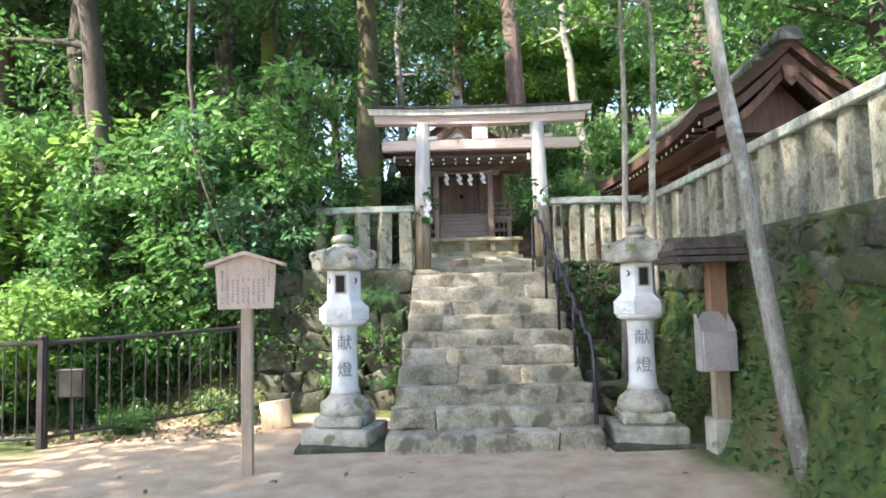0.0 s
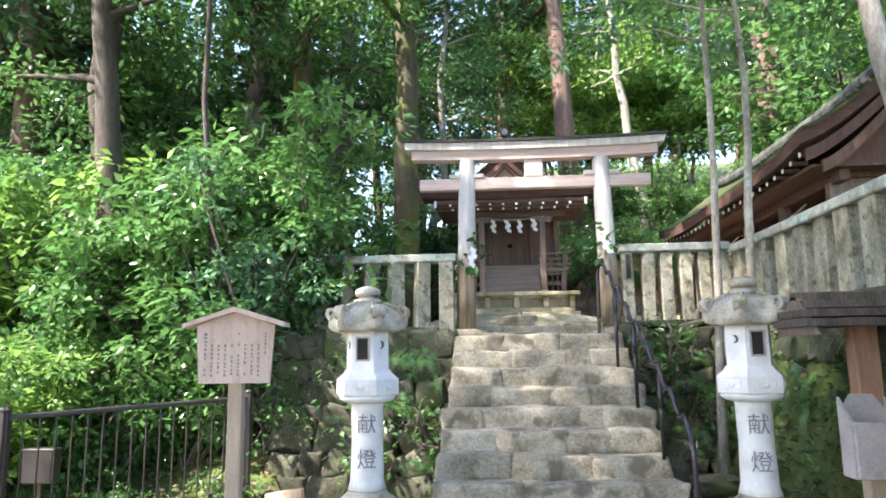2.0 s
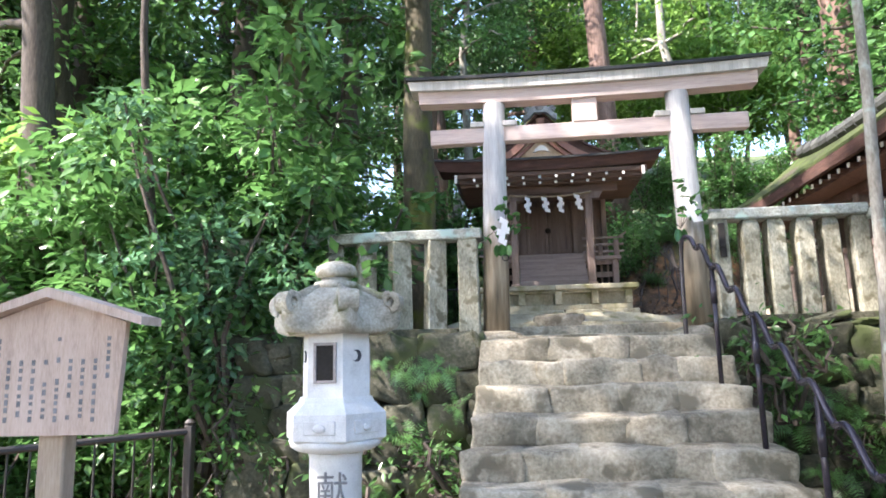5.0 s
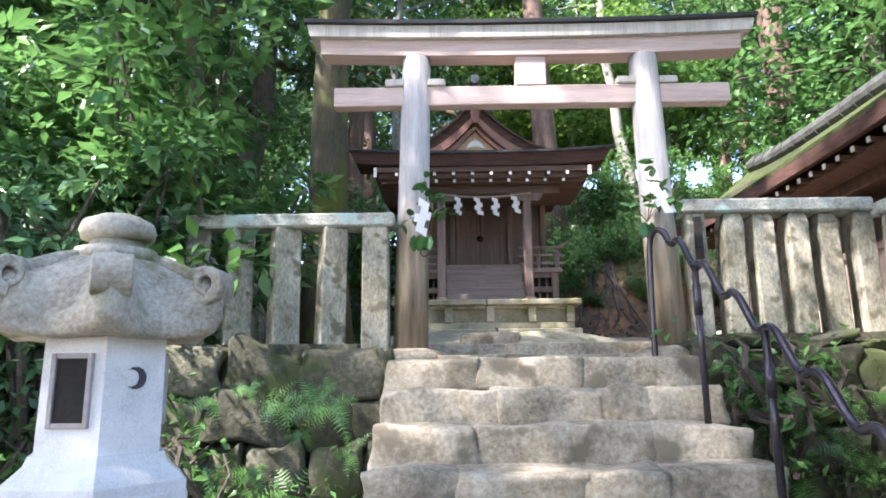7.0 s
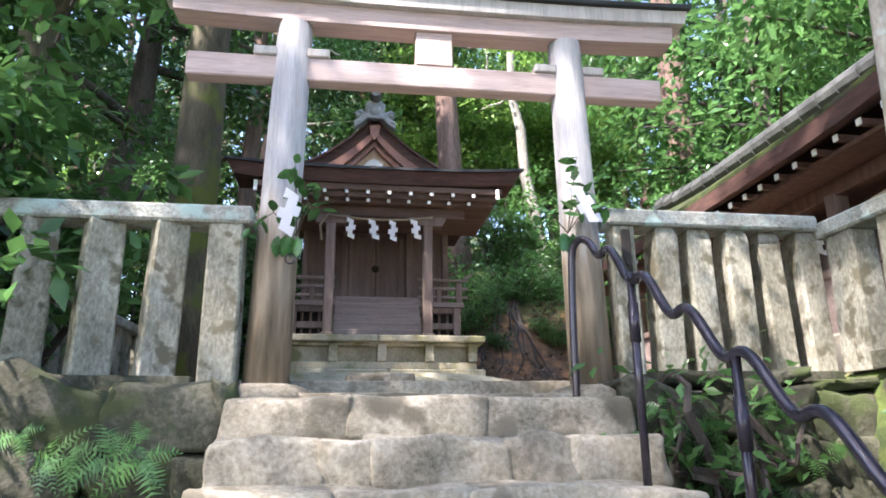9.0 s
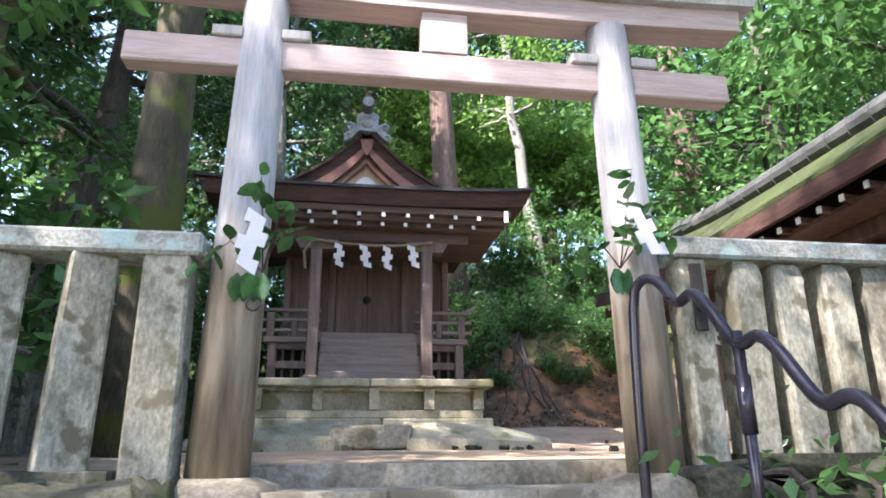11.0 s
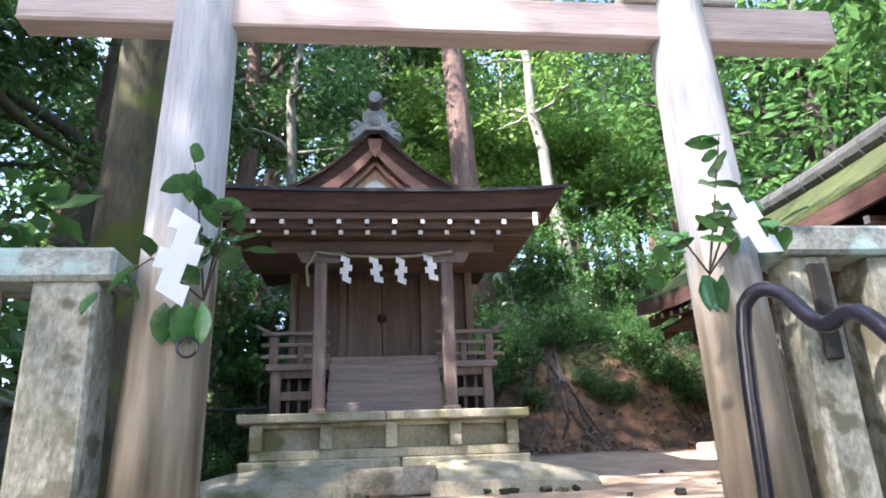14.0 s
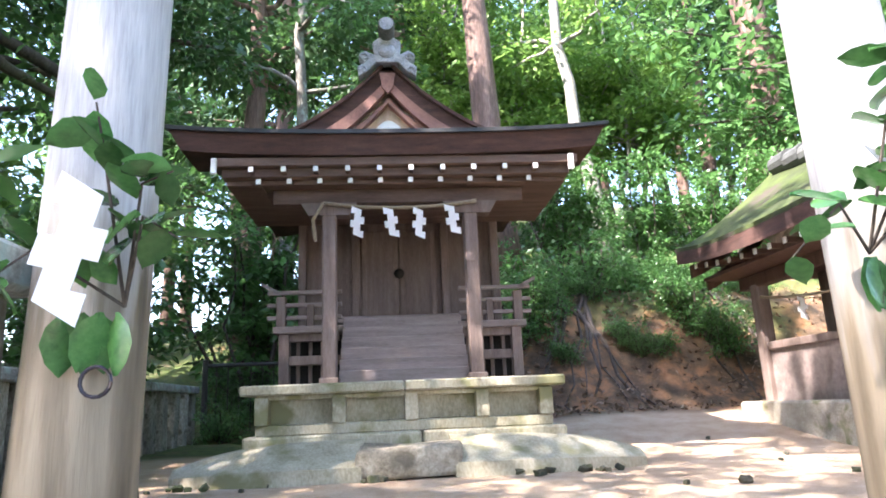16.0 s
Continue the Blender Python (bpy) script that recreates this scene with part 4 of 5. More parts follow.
def build_shrine():
    s = thing("small_shrine", "small unpainted wooden shrine with curved bark roof on a stone base", "shrine", (CX, 14.0, 2.05))
    Z = -2.05

    def P(name, x0, y0, z0, x1, y1, z1, mat, label="", parent=None, bevel=0.006):
        return part(name, boxm(x0, y0 - 14.0, z0 + Z, x1, y1 - 14.0, z1 + Z, bevel), mat, parent or s, label)

    # stone base
    for i, (a, b) in enumerate(((-1.17, 0.12), (0.13, 1.2))):
        P("base_course", a, 14.05, 2.2, b, 16.9, 2.42, "basestone", "mossy stone base course", bevel=0.015)
    P("base_course", -1.09, 14.1, 2.42, 1.11, 16.8, 2.5, "basestone", bevel=0.01)
    for a in (-1.09, -0.53, 0.0, 0.53, 1.01):
        P("base_upright", a, 14.06, 2.5, a + 0.1, 14.22, 2.7, "basestone")
    P("base_panel", -1.03, 14.19, 2.5, 1.05, 16.7, 2.7, "basestone", "recessed stone panels")
    P("base_rail", -1.08, 14.09, 2.675, 1.1, 14.2, 2.71, "basestone")
    for a, b in ((-1.19, 0.0), (0.003, 1.2)):
        P("base_coping", a, 14.0, 2.71, b, 16.95, 2.785, "basestone", "projecting stone coping", bevel=0.012)
    # stair between the front posts
    for i in range(6):
        y = 14.28 + 0.1 * i
        P("tread", -0.5, y, 2.785 + 0.095 * i, 0.52, 15.2, 2.885 + 0.095 * i, "woodh", "grey-pink timber tread")
    for x in (-0.56, 0.57):
        part("post", boxm(x - 0.055, 0.16, 2.785 + Z, x + 0.055, 0.27, 4.12 + Z, 0.01), "wood", s, "square front post")
        part("post_foot", boxm(x - 0.075, 0.14, 2.783 + Z, x + 0.075, 0.29, 2.83 + Z, 0.01), "wood", s)
        part("bracket", prism([(x - 0.22, 4.2 + Z), (x - 0.16, 4.1 + Z), (x + 0.16, 4.1 + Z), (x + 0.22, 4.2 + Z)], "y", 0.15, 0.28), "wood", s)
    P("porch_beam", -1.0, 14.17, 4.2, 1.01, 14.29, 4.32, "shadedeave")
    # body with plank walls and doors
    P("wall", -0.95, 15.3, 3.36, 0.97, 15.36, 4.4, "wood", "plank front wall")
    for x in (-0.93, 0.91):
        P("side_wall", x, 15.36, 3.36, x + 0.04, 16.7, 4.72, "wood")
    P("back_wall", -0.95, 16.66, 3.36, 0.97, 16.7, 4.4, "wood")
    for x in (-0.95, -0.45, 0.4, 0.88):
        P("wall_post", x, 15.24, 3.3, x + 0.075, 15.31, 4.4, "wood")
    for x0, x1 in ((-0.36, -0.008), (0.0, 0.352)):
        d = P("door_leaf", x0, 15.27, 3.42, x1, 15.3, 4.25, "wood", "plank door leaf")
        P("stile", x0 + 0.004, 15.262, 3.42, x0 + 0.05, 15.272, 4.25, "wood", parent=d)
        P("stile", x1 - 0.05, 15.262, 3.42, x1 - 0.004, 15.272, 4.25, "wood", parent=d)
    ob = part("door_boss", lathe([(0.05, 0), (0.05, 0.012), (0.03, 0.03), (0.012, 0.04)], 8), "dark", s, "dark iron door boss")
    ob.matrix_basis = pose(-0.004, 15.262 - 14, 3.83 + Z, 90, 0, 0)
    P("sill", -0.62, 15.14, 3.36, 0.64, 15.28, 3.42, "woodh", "timber sill above the stair")
    # gallery, rails and lattices on both sides
    for k in (-1, 1):
        a, b = sorted((k * 0.53, k * 1.05))
        P("gallery_floor", min(a, b) - 0.04, 14.75, 3.24, max(a, b) + 0.04, 15.3, 3.3, "woodh", "timber gallery floor")
        P("gallery_post", k * 1.0 - 0.045, 14.78, 2.785, k * 1.0 + 0.045, 14.87, 3.24, "wood")
        P("gallery_beam", a, 14.8, 2.97, b, 14.86, 3.05, "wood")
        P("gallery_beam", a, 14.8, 3.17, b, 14.86, 3.24, "wood")
        # near-black panel stands in for the shade under the gallery floor
        P("underfloor", a, 14.95, 2.785, b, 15.0, 3.24, "dark", "dark panel imitating the shade below the gallery")
        for i in range(5):
            x = a + (i + 0.5) * (b - a) / 5
            P("lattice_bar", x - 0.016, 14.88, 2.785, x + 0.016, 14.9, 3.2, "wood")
        for z in (3.36, 3.47, 3.58):
            P("rail", a - 0.02 - (0.08 if k < 0 else 0), 14.8, z, b + 0.02 + (0.08 if k > 0 else 0), 14.84, z + 0.035, "woodh")
        P("rail_post", k * 0.78 - 0.03, 14.79, 3.3, k * 0.78 + 0.03, 14.85, 3.49, "wood")
        c = P("corner_post", k * 1.03 - 0.04, 14.78, 3.3, k * 1.03 + 0.04, 14.86, 3.56, "wood")
        part("tip", prism([(k * 1.06, 3.575 + Z), (k * 1.06, 3.615 + Z), (k * 1.2, 3.69 + Z), (k * 1.2, 3.66 + Z)], "y", 0.8, 0.84), "woodh", s)
    # front roof: fascia, rafters with white ends
    fas = bmesh.new()
    n, rows = 16, []
    for i in range(n + 1):
        u = -1 + 2 * i / n
        lift = 0.055 * abs(u) ** 3
        x = u * 1.6 - 0.045
        xt = u * 1.69 - 0.045
        rows.append([fas.verts.new(p) for p in ((x, -0.12, 4.5 + Z + lift), (xt, -0.16, 4.66 + Z + lift), (xt * 0.93, 0.5, 4.76 + Z), (xt * 0.6, 1.0, 5.0 + Z), (x * 0.6, 1.0, 4.8 + Z), (x, 0.35, 4.55 + Z))])
    for a, b in zip(rows, rows[1:]):
        for k in range(6):
            fas.faces.new((a[k], a[(k + 1) % 6], b[(k + 1) % 6], b[k]))
    fas.faces.new(rows[0]), fas.faces.new(rows[-1][::-1])
    bmesh.ops.recalc_face_normals(fas, faces=fas.faces)
    part("front_roof", fas, "bark", s, "thick brown bark eave")
    skin = bmesh.new()
    rows = []
    for i in range(n + 1):
        u = -1 + 2 * i / n
        lift = 0.055 * abs(u) ** 3 + Z
        x = u * 1.715 - 0.045
        rows.append([skin.verts.new(p) for p in ((x, -0.19, 4.652 + lift), (x, -0.19, 4.684 + lift), (x * 0.93, 0.5, 4.788 + Z), (x * 0.93, 0.5, 4.764 + Z))])
    for a, b in zip(rows, rows[1:]):
        for k in range(4):
            skin.faces.new((a[k], a[(k + 1) % 4], b[(k + 1) % 4], b[k]))
    skin.faces.new(rows[0]), skin.faces.new(rows[-1][::-1])
    bmesh.ops.recalc_face_normals(skin, faces=skin.faces)
    part("roof_surface", skin, "cap", s, "thin dark edge along the eave")
    # boards, soffit and rafters carry the eave's shade in their colour
    part("eave_board", boxm(-1.42, -0.09, 4.43 + Z, 1.42, 0.12, 4.5 + Z, 0.006), "shadedeave", s)
    part("eave_board", boxm(-1.36, -0.03, 4.36 + Z, 1.36, 0.2, 4.43 + Z, 0.006), "shadedeave", s)
    part("soffit", boxm(-1.34, 0.05, 4.32 + Z, 1.34, 1.25, 4.36 + Z, 0.004), "shadedeave", s)
    for i in range(10):
        for y, z, span in ((-0.1, 4.4, 1.1), (0.0, 4.335, 1.06)):
            x = -0.025 + span * (2 * i / 9 - 1)
            r = part("rafter", boxm(x - 0.018, y, z + Z - 0.02, x + 0.018, y + 0.6, z + Z + 0.02, 0.002), "shadedeave", s)
            part("white_end", boxm(x - 0.019, y - 0.006, z + Z - 0.021, x + 0.019, y, z + Z + 0.021, 0.002), "white", r, "white painted rafter end")
    for x in (-1.4, 1.36):
        part("white_end", boxm(x - 0.02, -0.12, 4.365 + Z, x + 0.02, -0.09, 4.49 + Z, 0.003), "white", s, "tall white painted beam end")
    # main gabled roof, its ridge a little off the middle
    before = {ob.name for ob in s.children}
    outer = arc_roof(1.5, 5.7, 4.87, 14, 2.05)
    inner = [(x * 0.93, z - 0.2) for x, z in outer]
    shell = prism([(x, z + Z) for x, z in outer + inner[::-1]], "y", 0.62, 3.0)
    part("main_roof", shell, "bark", s, "curved cypress-bark roof")
    lip = prism([(x * 1.012, z + Z + 0.012) for x, z in outer] + [(x * 1.0, z + Z - 0.02) for x, z in outer[::-1]], "y", 0.58, 3.02)
    part("roof_surface", lip, "bark", s, "thin dark roof surface")
    for k, (f, d, y, mat) in enumerate(((0.84, 0.1, 0.64, "bargeboard"), (0.7, 0.05, 0.69, "bargeboard"))):
        o = [(x * f, (z - 4.87) * f + 4.87 - 0.05 * (k + 1)) for x, z in outer]
        o = [(x, z) for x, z in o if z > 4.7 - 0.1]
        i2 = [(x * (1 - d), z - d) for x, z in o]
        part("bargeboard", prism([(x, z + Z) for x, z in o + i2[::-1]], "y", y - 0.04, y + 0.03), mat, s, "reddish curved bargeboard")
    g = [(x * 0.8, (z - 4.87) * 0.8 + 4.8) for x, z in outer]
    part("gable_wall", prism([(x, z + Z) for x, z in g], "y", 0.74, 0.8), "gable", s, "pale plank gable")
    part("gable_ornament", prism([(-0.13, 5.03 + Z), (-0.1, 5.09 + Z), (-0.04, 5.14 + Z), (0, 5.15 + Z), (0.04, 5.14 + Z), (0.1, 5.09 + Z), (0.13, 5.03 + Z), (0.05, 5.06 + Z), (-0.05, 5.06 + Z)], "y", 0.7, 0.75), "white", s, "white carved frog-leg strut")
    part("gable_pendant", prism([(-0.07, 5.56 + Z), (0.07, 5.56 + Z), (0.05, 5.42 + Z), (0, 5.36 + Z), (-0.05, 5.42 + Z)], "y", 0.57, 0.61), "bargeboard", s)
    # ridge and its end tile
    part("ridge", prism([(-0.1, 5.600 + Z), (0.1, 5.600 + Z), (0.08, 5.760 + Z), (-0.08, 5.760 + Z)], "y", 0.62, 3.05), "tile", s)
    tile = prism([(-0.1, 5.640 + Z), (-0.17, 5.560 + Z), (-0.26, 5.500 + Z), (-0.27, 5.600 + Z), (-0.2, 5.640 + Z), (-0.26, 5.700 + Z), (-0.2, 5.760 + Z), (-0.12, 5.720 + Z), (-0.13, 5.840 + Z), (-0.05, 5.900 + Z), (0.05, 5.900 + Z), (0.13, 5.840 + Z), (0.12, 5.720 + Z), (0.2, 5.760 + Z), (0.26, 5.700 + Z), (0.2, 5.640 + Z), (0.27, 5.600 + Z), (0.26, 5.500 + Z), (0.17, 5.560 + Z), (0.1, 5.640 + Z)], "y", 0.52, 0.64)
    bmesh.ops.bevel(tile, geom=list(tile.edges), offset=0.008, segments=1, affect="EDGES")
    oni = part("ridge_end_tile", tile, "bluepaint", s, "grey carved ridge-end tile with curled wings")
    for k in (-1, 1):
        for cx, cz, r in ((0.2, 5.69, 0.045), (0.21, 5.56, 0.04)):
            pts = [(k * (cx + r * (1 - t / 8) * math.cos(t)), 0.515, cz + Z + r * (1 - t / 8) * math.sin(t)) for t in np.linspace(0, 5.5, 14)]
            part("scroll", tube(pts, 0.012, 6), "bluepaint", oni)
    bm = bmesh.new()
    bmesh.ops.create_uvsphere(bm, u_segments=12, v_segments=8, radius=0.085)
    part("face_boss", bm, "bluepaint", oni, smooth=True).matrix_basis = pose(0, 0.53, 5.750 + Z) @ Matrix.Diagonal((1, 0.5, 0.9, 1))
    part("round_tile", tube([(0, 0.38, 5.940 + Z), (0, 0.9, 5.900 + Z)], 0.075, 18), "tile", s, "round ridge tile", smooth=True)
    part("round_tile_face", tube([(0, 0.372, 5.940 + Z), (0, 0.38, 5.940 + Z)], 0.062, 18), "bluepaint", s)
    for ob in s.children:
        if ob.name not in before:
            ob.matrix_basis = pose(-0.07, 0, 0) @ ob.matrix_basis
    return s


build_shrine()


def straw_rope(label, p0, p1, sag, n_shide, size, seed):
    r = thing("straw_rope", label, "rope")
    a, b = Vector(p0), Vector(p1)
    pts = [a + (b - a) * u + Vector((0, 0, -sag * 4 * u * (1 - u))) for u in np.linspace(0, 1, 18)]
    part("rope", tube(pts, [0.013 + 0.004 * (i % 2) for i in range(18)], 8), "rope", r, smooth=True)
    for k in range(n_shide):
        u = (k + 1) / (n_shide + 1)
        p = a + (b - a) * u + Vector((0, -0.015, -sag * 4 * u * (1 - u)))
        shide(r, Matrix.Translation(p) @ pose(-0.02, 0, 0, 0, (-1) ** k * 5, 0), size, 4)
    return r


rp = straw_rope("twisted straw rope with four white paper streamers across the shrine porch", (CX - 0.6, 14.12, 4.19), (CX + 0.62, 14.12, 4.19), 0.05, 4, 0.08, 1)
part("tail", tube([(CX - 0.6, 14.12, 4.19), (CX - 0.68, 14.11, 4.05), (CX - 0.66, 14.12, 3.88)], 0.014, 8), "rope", rp)

# sloping mortar apron and the stone in front of the shrine
ap = thing("mortar_apron", "pale mossy sloping mortar apron around the shrine base", "apron", (CX, 14.0, 2.15))
prof = [(-0.42, -0.1), (-0.4, 0.07), (-0.05, 0.22), (0.1, 0.24), (0.1, -0.1)]
for a, b, e in ((-1.62, -0.3, -1), (0.32, 1.72, 1)):
    bm = bmesh.new()
    rows = []
    for i in range(9):
        u = i / 8
        x = a + (b - a) * u
        edge = 1 - (u if e > 0 else 1 - u) ** 3 * 0.75
        rows.append([bm.verts.new((x, y if y > 0 else y * edge + noise.noise((x * 3, y, 0)) * 0.02, z * (0.15 + 0.85 * edge))) for y, z in prof])
    for p, q in zip(rows, rows[1:]):
        for k in range(5):
            bm.faces.new((p[k], p[(k + 1) % 5], q[(k + 1) % 5], q[k]))
    bm.faces.new(rows[0]), bm.faces.new(rows[-1][::-1])
    bmesh.ops.recalc_face_normals(bm, faces=bm.faces)
    part("apron", bm, "basestone", ap, smooth=False)
fs = thing("stepping_stone", "rough grey stone set in front of the shrine base", "stone", (CX + 0.02, 13.8, 2.14))
part("stone", rough_block(0.72, 0.42, 0.2, 0.05, 41, 3, 0.18), "step", fs, smooth=True)
g = np.random.default_rng(12)
PEB = rock_meshes(1)[0]
for i in range(34):
    x, y = g.uniform(-0.9, 2.4), 13.6 + g.uniform(-0.12, 0.1)
    if i > 24:
        x, y = g.uniform(2, 4.5), g.uniform(12, 15)
    d = g.uniform(0.03, 0.075)
    ob = tagged(share("pebble", PEB, pose(x, y, ground_z(x, y) + d * 0.25, g.uniform(0, 90), 0, g.uniform(0, 360)) @ Matrix.Diagonal((d, d * 0.8, d * 0.6, 1))), "small pale pebble on the sandy ground", "pebble", "pebbles by the shrine")


# ---- larger shrine building beyond the fence ----
def build_hall():
    X0, X1, Y0, Y1 = 4.05, 6.75, 9.7, 16.5
    XM, ZR, ZE = 5.4, 5.02, 4.08
    h = thing("shrine_hall", "long wooden shrine hall with mossy bark roof and tiled ridge", "shrine", (XM, 13.0, 2.1))
    off = Vector((-XM, -13.0, -2.1))

    def add(name, bm, mat, label="", parent=None):
        bmesh.ops.translate(bm, vec=off, verts=bm.verts)
        return part(name, bm, mat, parent or h, label)

    half = (X1 - X0) / 2
    outer = [(XM + x, z) for x, z in arc_roof(half, ZR, ZE, 12, 1.3)]
    under = [(x, z - 0.15) for x, z in outer]

    def roof(name, ya, yb, top, bottom, mat, label):
        bm = bmesh.new()
        rows = []
        for i in range(13):
            u = i / 12
            y = ya + (yb - ya) * u
            lift = 0.16 * abs(2 * u - 1) ** 4
            rows.append([bm.verts.new((x, y, z + lift)) for x, z in top + bottom[::-1]])
        m = len(rows[0])
        for a, b in zip(rows, rows[1:]):
            for k in range(m):
                bm.faces.new((a[k], a[(k + 1) % m], b[(k + 1) % m], b[k]))
        bm.faces.new(rows[0]), bm.faces.new(rows[-1][::-1])
        bmesh.ops.recalc_face_normals(bm, faces=bm.faces)
        return add(name, bm, mat, label)

    roof("roof", Y0, Y1, outer, under, "bark", "thick layered bark roof edge")
    roof("roof_moss", Y0 - 0.03, Y1 + 0.03, [(x, z + 0.045) for x, z in outer], [(x, z + 0.004) for x, z in outer], "roofmoss", "bright green moss on the roof")
    # gable and eave timber painted darker to stand for the hall's shade
    for y in (Y0 + 0.1, Y1 - 0.16):
        for f, dz, mat in ((0.93, 0.19, "shadedhall"), (0.8, 0.34, "shadedhall")):
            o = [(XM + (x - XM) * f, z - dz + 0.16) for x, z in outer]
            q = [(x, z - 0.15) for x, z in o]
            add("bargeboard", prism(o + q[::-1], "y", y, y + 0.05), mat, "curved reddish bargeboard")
    add("gable_wall", prism([(XM + (x - XM) * 0.75, z - 0.3) for x, z in outer], "y", Y0 + 0.5, Y0 + 0.56), "shadedhall", "plank gable wall")
    add("gable_pendant", prism([(XM - 0.12, ZR - 0.25), (XM + 0.12, ZR - 0.25), (XM + 0.1, ZR - 0.45), (XM, ZR - 0.55), (XM - 0.1, ZR - 0.45)], "y", Y0 + 0.02, Y0 + 0.08), "shadedhall")
    for i in range(22):
        y = Y0 + 0.1 + (Y1 - Y0 - 0.2) * (i + 0.5) / 22
        lift = 0.16 * abs(2 * (i + 0.5) / 22 - 1) ** 4
        add("ridge_tile", tube([(XM, y - 0.155, ZR + 0.1 + lift), (XM, y + 0.15, ZR + 0.11 + lift)], [0.13, 0.12], 12), "tile")
    add("ridge_end_tile", prism([(XM - 0.17, ZR + 0.1), (XM + 0.17, ZR + 0.1), (XM + 0.14, ZR + 0.24), (XM + 0.05, ZR + 0.31), (XM - 0.05, ZR + 0.31), (XM - 0.14, ZR + 0.24)], "y", Y0 - 0.06, Y0 + 0.06), "tile", "dark carved ridge-end tile")
    # rafters with white ends below the eave that faces the court
    for i in range(26):
        u = (i + 0.5) / 26
        y = Y0 + 0.15 + (Y1 - Y0 - 0.3) * u
        z = ZE - 0.2 + 0.16 * abs(2 * u - 1) ** 4
        r = add("rafter", boxm(X0 + 0.1, y - 0.022, z - 0.025, X0 + 0.3, y + 0.022, z + 0.025, 0.003), "shadedhall")
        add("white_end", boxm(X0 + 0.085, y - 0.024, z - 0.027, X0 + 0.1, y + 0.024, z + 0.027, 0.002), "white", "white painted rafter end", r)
    add("eave_beam", boxm(X0 + 0.55, Y0 + 0.3, ZE - 0.38, X0 + 0.68, Y1 - 0.3, ZE - 0.24, 0.01), "shadedhall")
    add("ceiling_board", boxm(X0 + 0.2, Y0 + 0.2, ZE - 0.235, X1 - 0.3, Y1 - 0.2, ZE - 0.2, 0), "shadedhall")
    add("plinth", boxm(X0 + 0.35, Y0 + 0.4, 1.9, X1 - 0.3, Y1 - 0.35, 2.5, 0.02), "oldgranite", "stone plinth")
    n = 5
    for i in range(n):
        y = Y0 + 0.6 + (Y1 - Y0 - 1.2) * i / (n - 1)
        add("pillar", boxm(X0 + 0.54, y - 0.07, 2.3, X0 + 0.68, y + 0.07, ZE - 0.35, 0.012), "wood", "square timber pillar")
        if i < n - 1:
            y2 = Y0 + 0.6 + (Y1 - Y0 - 1.2) * (i + 1) / (n - 1)
            add("wall_panel", boxm(X0 + 0.6, y + 0.07, 2.3, X0 + 0.63, y2 - 0.07, 3.02, 0), "woodh", "low plank wall")
            add("rail", boxm(X0 + 0.56, y + 0.07, 3.02, X0 + 0.67, y2 - 0.07, 3.1, 0.008), "wood")
    add("inner_wall", boxm(X0 + 1.3, Y0 + 0.6, 2.3, X0 + 1.36, Y1 - 0.6, ZE - 0.17, 0), "wood", "inner plank wall in shade")
    add("back_wall", boxm(X1 - 0.5, Y0 + 0.6, 2.3, X1 - 0.44, Y1 - 0.6, ZE - 0.17, 0), "wood")
    add("end_wall", boxm(X0 + 1.36, Y1 - 0.65, 2.3, X1 - 0.5, Y1 - 0.6, ZE - 0.17, 0), "wood")
    add("end_wall", boxm(X0 + 0.66, Y0 + 0.57, 2.3, X1 - 0.5, Y0 + 0.62, ZE - 0.1, 0), "wood")


build_hall()
for y0, y1 in ((10.7, 13.0), (13.1, 15.6)):
    straw_rope("straw rope with white paper streamers under the eave of the hall", (4.5, y0, 3.55), (4.5, y1, 3.55), 0.12, 3, 0.07, 4)

# ---- trees ----


def limb_path(p0, p1, bend, n, g):
    a, b = Vector(p0), Vector(p1)
    off = bend if isinstance(bend, Vector) else Vector(g.normal(size=3)) * bend
    bend = off.length
    return [a + (b - a) * u + off * math.sin(math.pi * u) + Vector(g.normal(size=3)) * bend * 0.12 * (1 if 0 < u < 1 else 0) for u in np.linspace(0, 1, n)]


def make_tree(label, base, top, r, mat, seed, crown=None, limbs=0, bend=0.15, category="tree", spread=2.0):
    """crown: (material, number of leaves, leaf size, lowest share of the height, clump radius)."""
    g = np.random.default_rng(seed)
    t = thing("tree", label, category, base)
    b, e = Vector((0, 0, -0.15)), Vector(top) - Vector(base)
    path = limb_path(b, e, bend, 12, g)
    rr = [r * (1.35 if i == 0 else 1.0) * (1 - 0.72 * i / 11) for i in range(12)]
    part("trunk", tube(path, rr, 14 if r > 0.1 else 9), mat, t, smooth=True)
    tips = []
    for i in range(limbs):
        u = g.uniform(0.35 if crown is None else crown[3], 0.98)
        p = path[min(11, int(u * 11))]
        a = g.uniform(0, 6.283)
        ln = spread * g.uniform(0.5, 1.0) * (1.15 - 0.6 * u)
        q = p + Vector((math.cos(a) * ln, math.sin(a) * ln, g.uniform(-0.15, 0.5) * ln))
        lp = limb_path(p, q, 0.12 * ln, 6, g)
        part("limb", tube(lp, [max(0.012, r * 0.32) * (1 - 0.8 * k / 5) for k in range(6)], 6), mat, t, smooth=True)
        tips += [lp[3], lp[4], q, q + Vector(g.normal(size=3)) * 0.3]
    if crown and tips:
        rad = [crown[4] * g.uniform(0.5, 1.2) for _ in tips]
        me = leaf_mesh("crown", [tuple(p) for p in tips], rad, crown[1], crown[2], crown[0], seed)
        share("crown", me, Matrix(), t)
    return t


def at(x, y):
    return (x, y, ground_z(x, y))


g = np.random.default_rng(99)
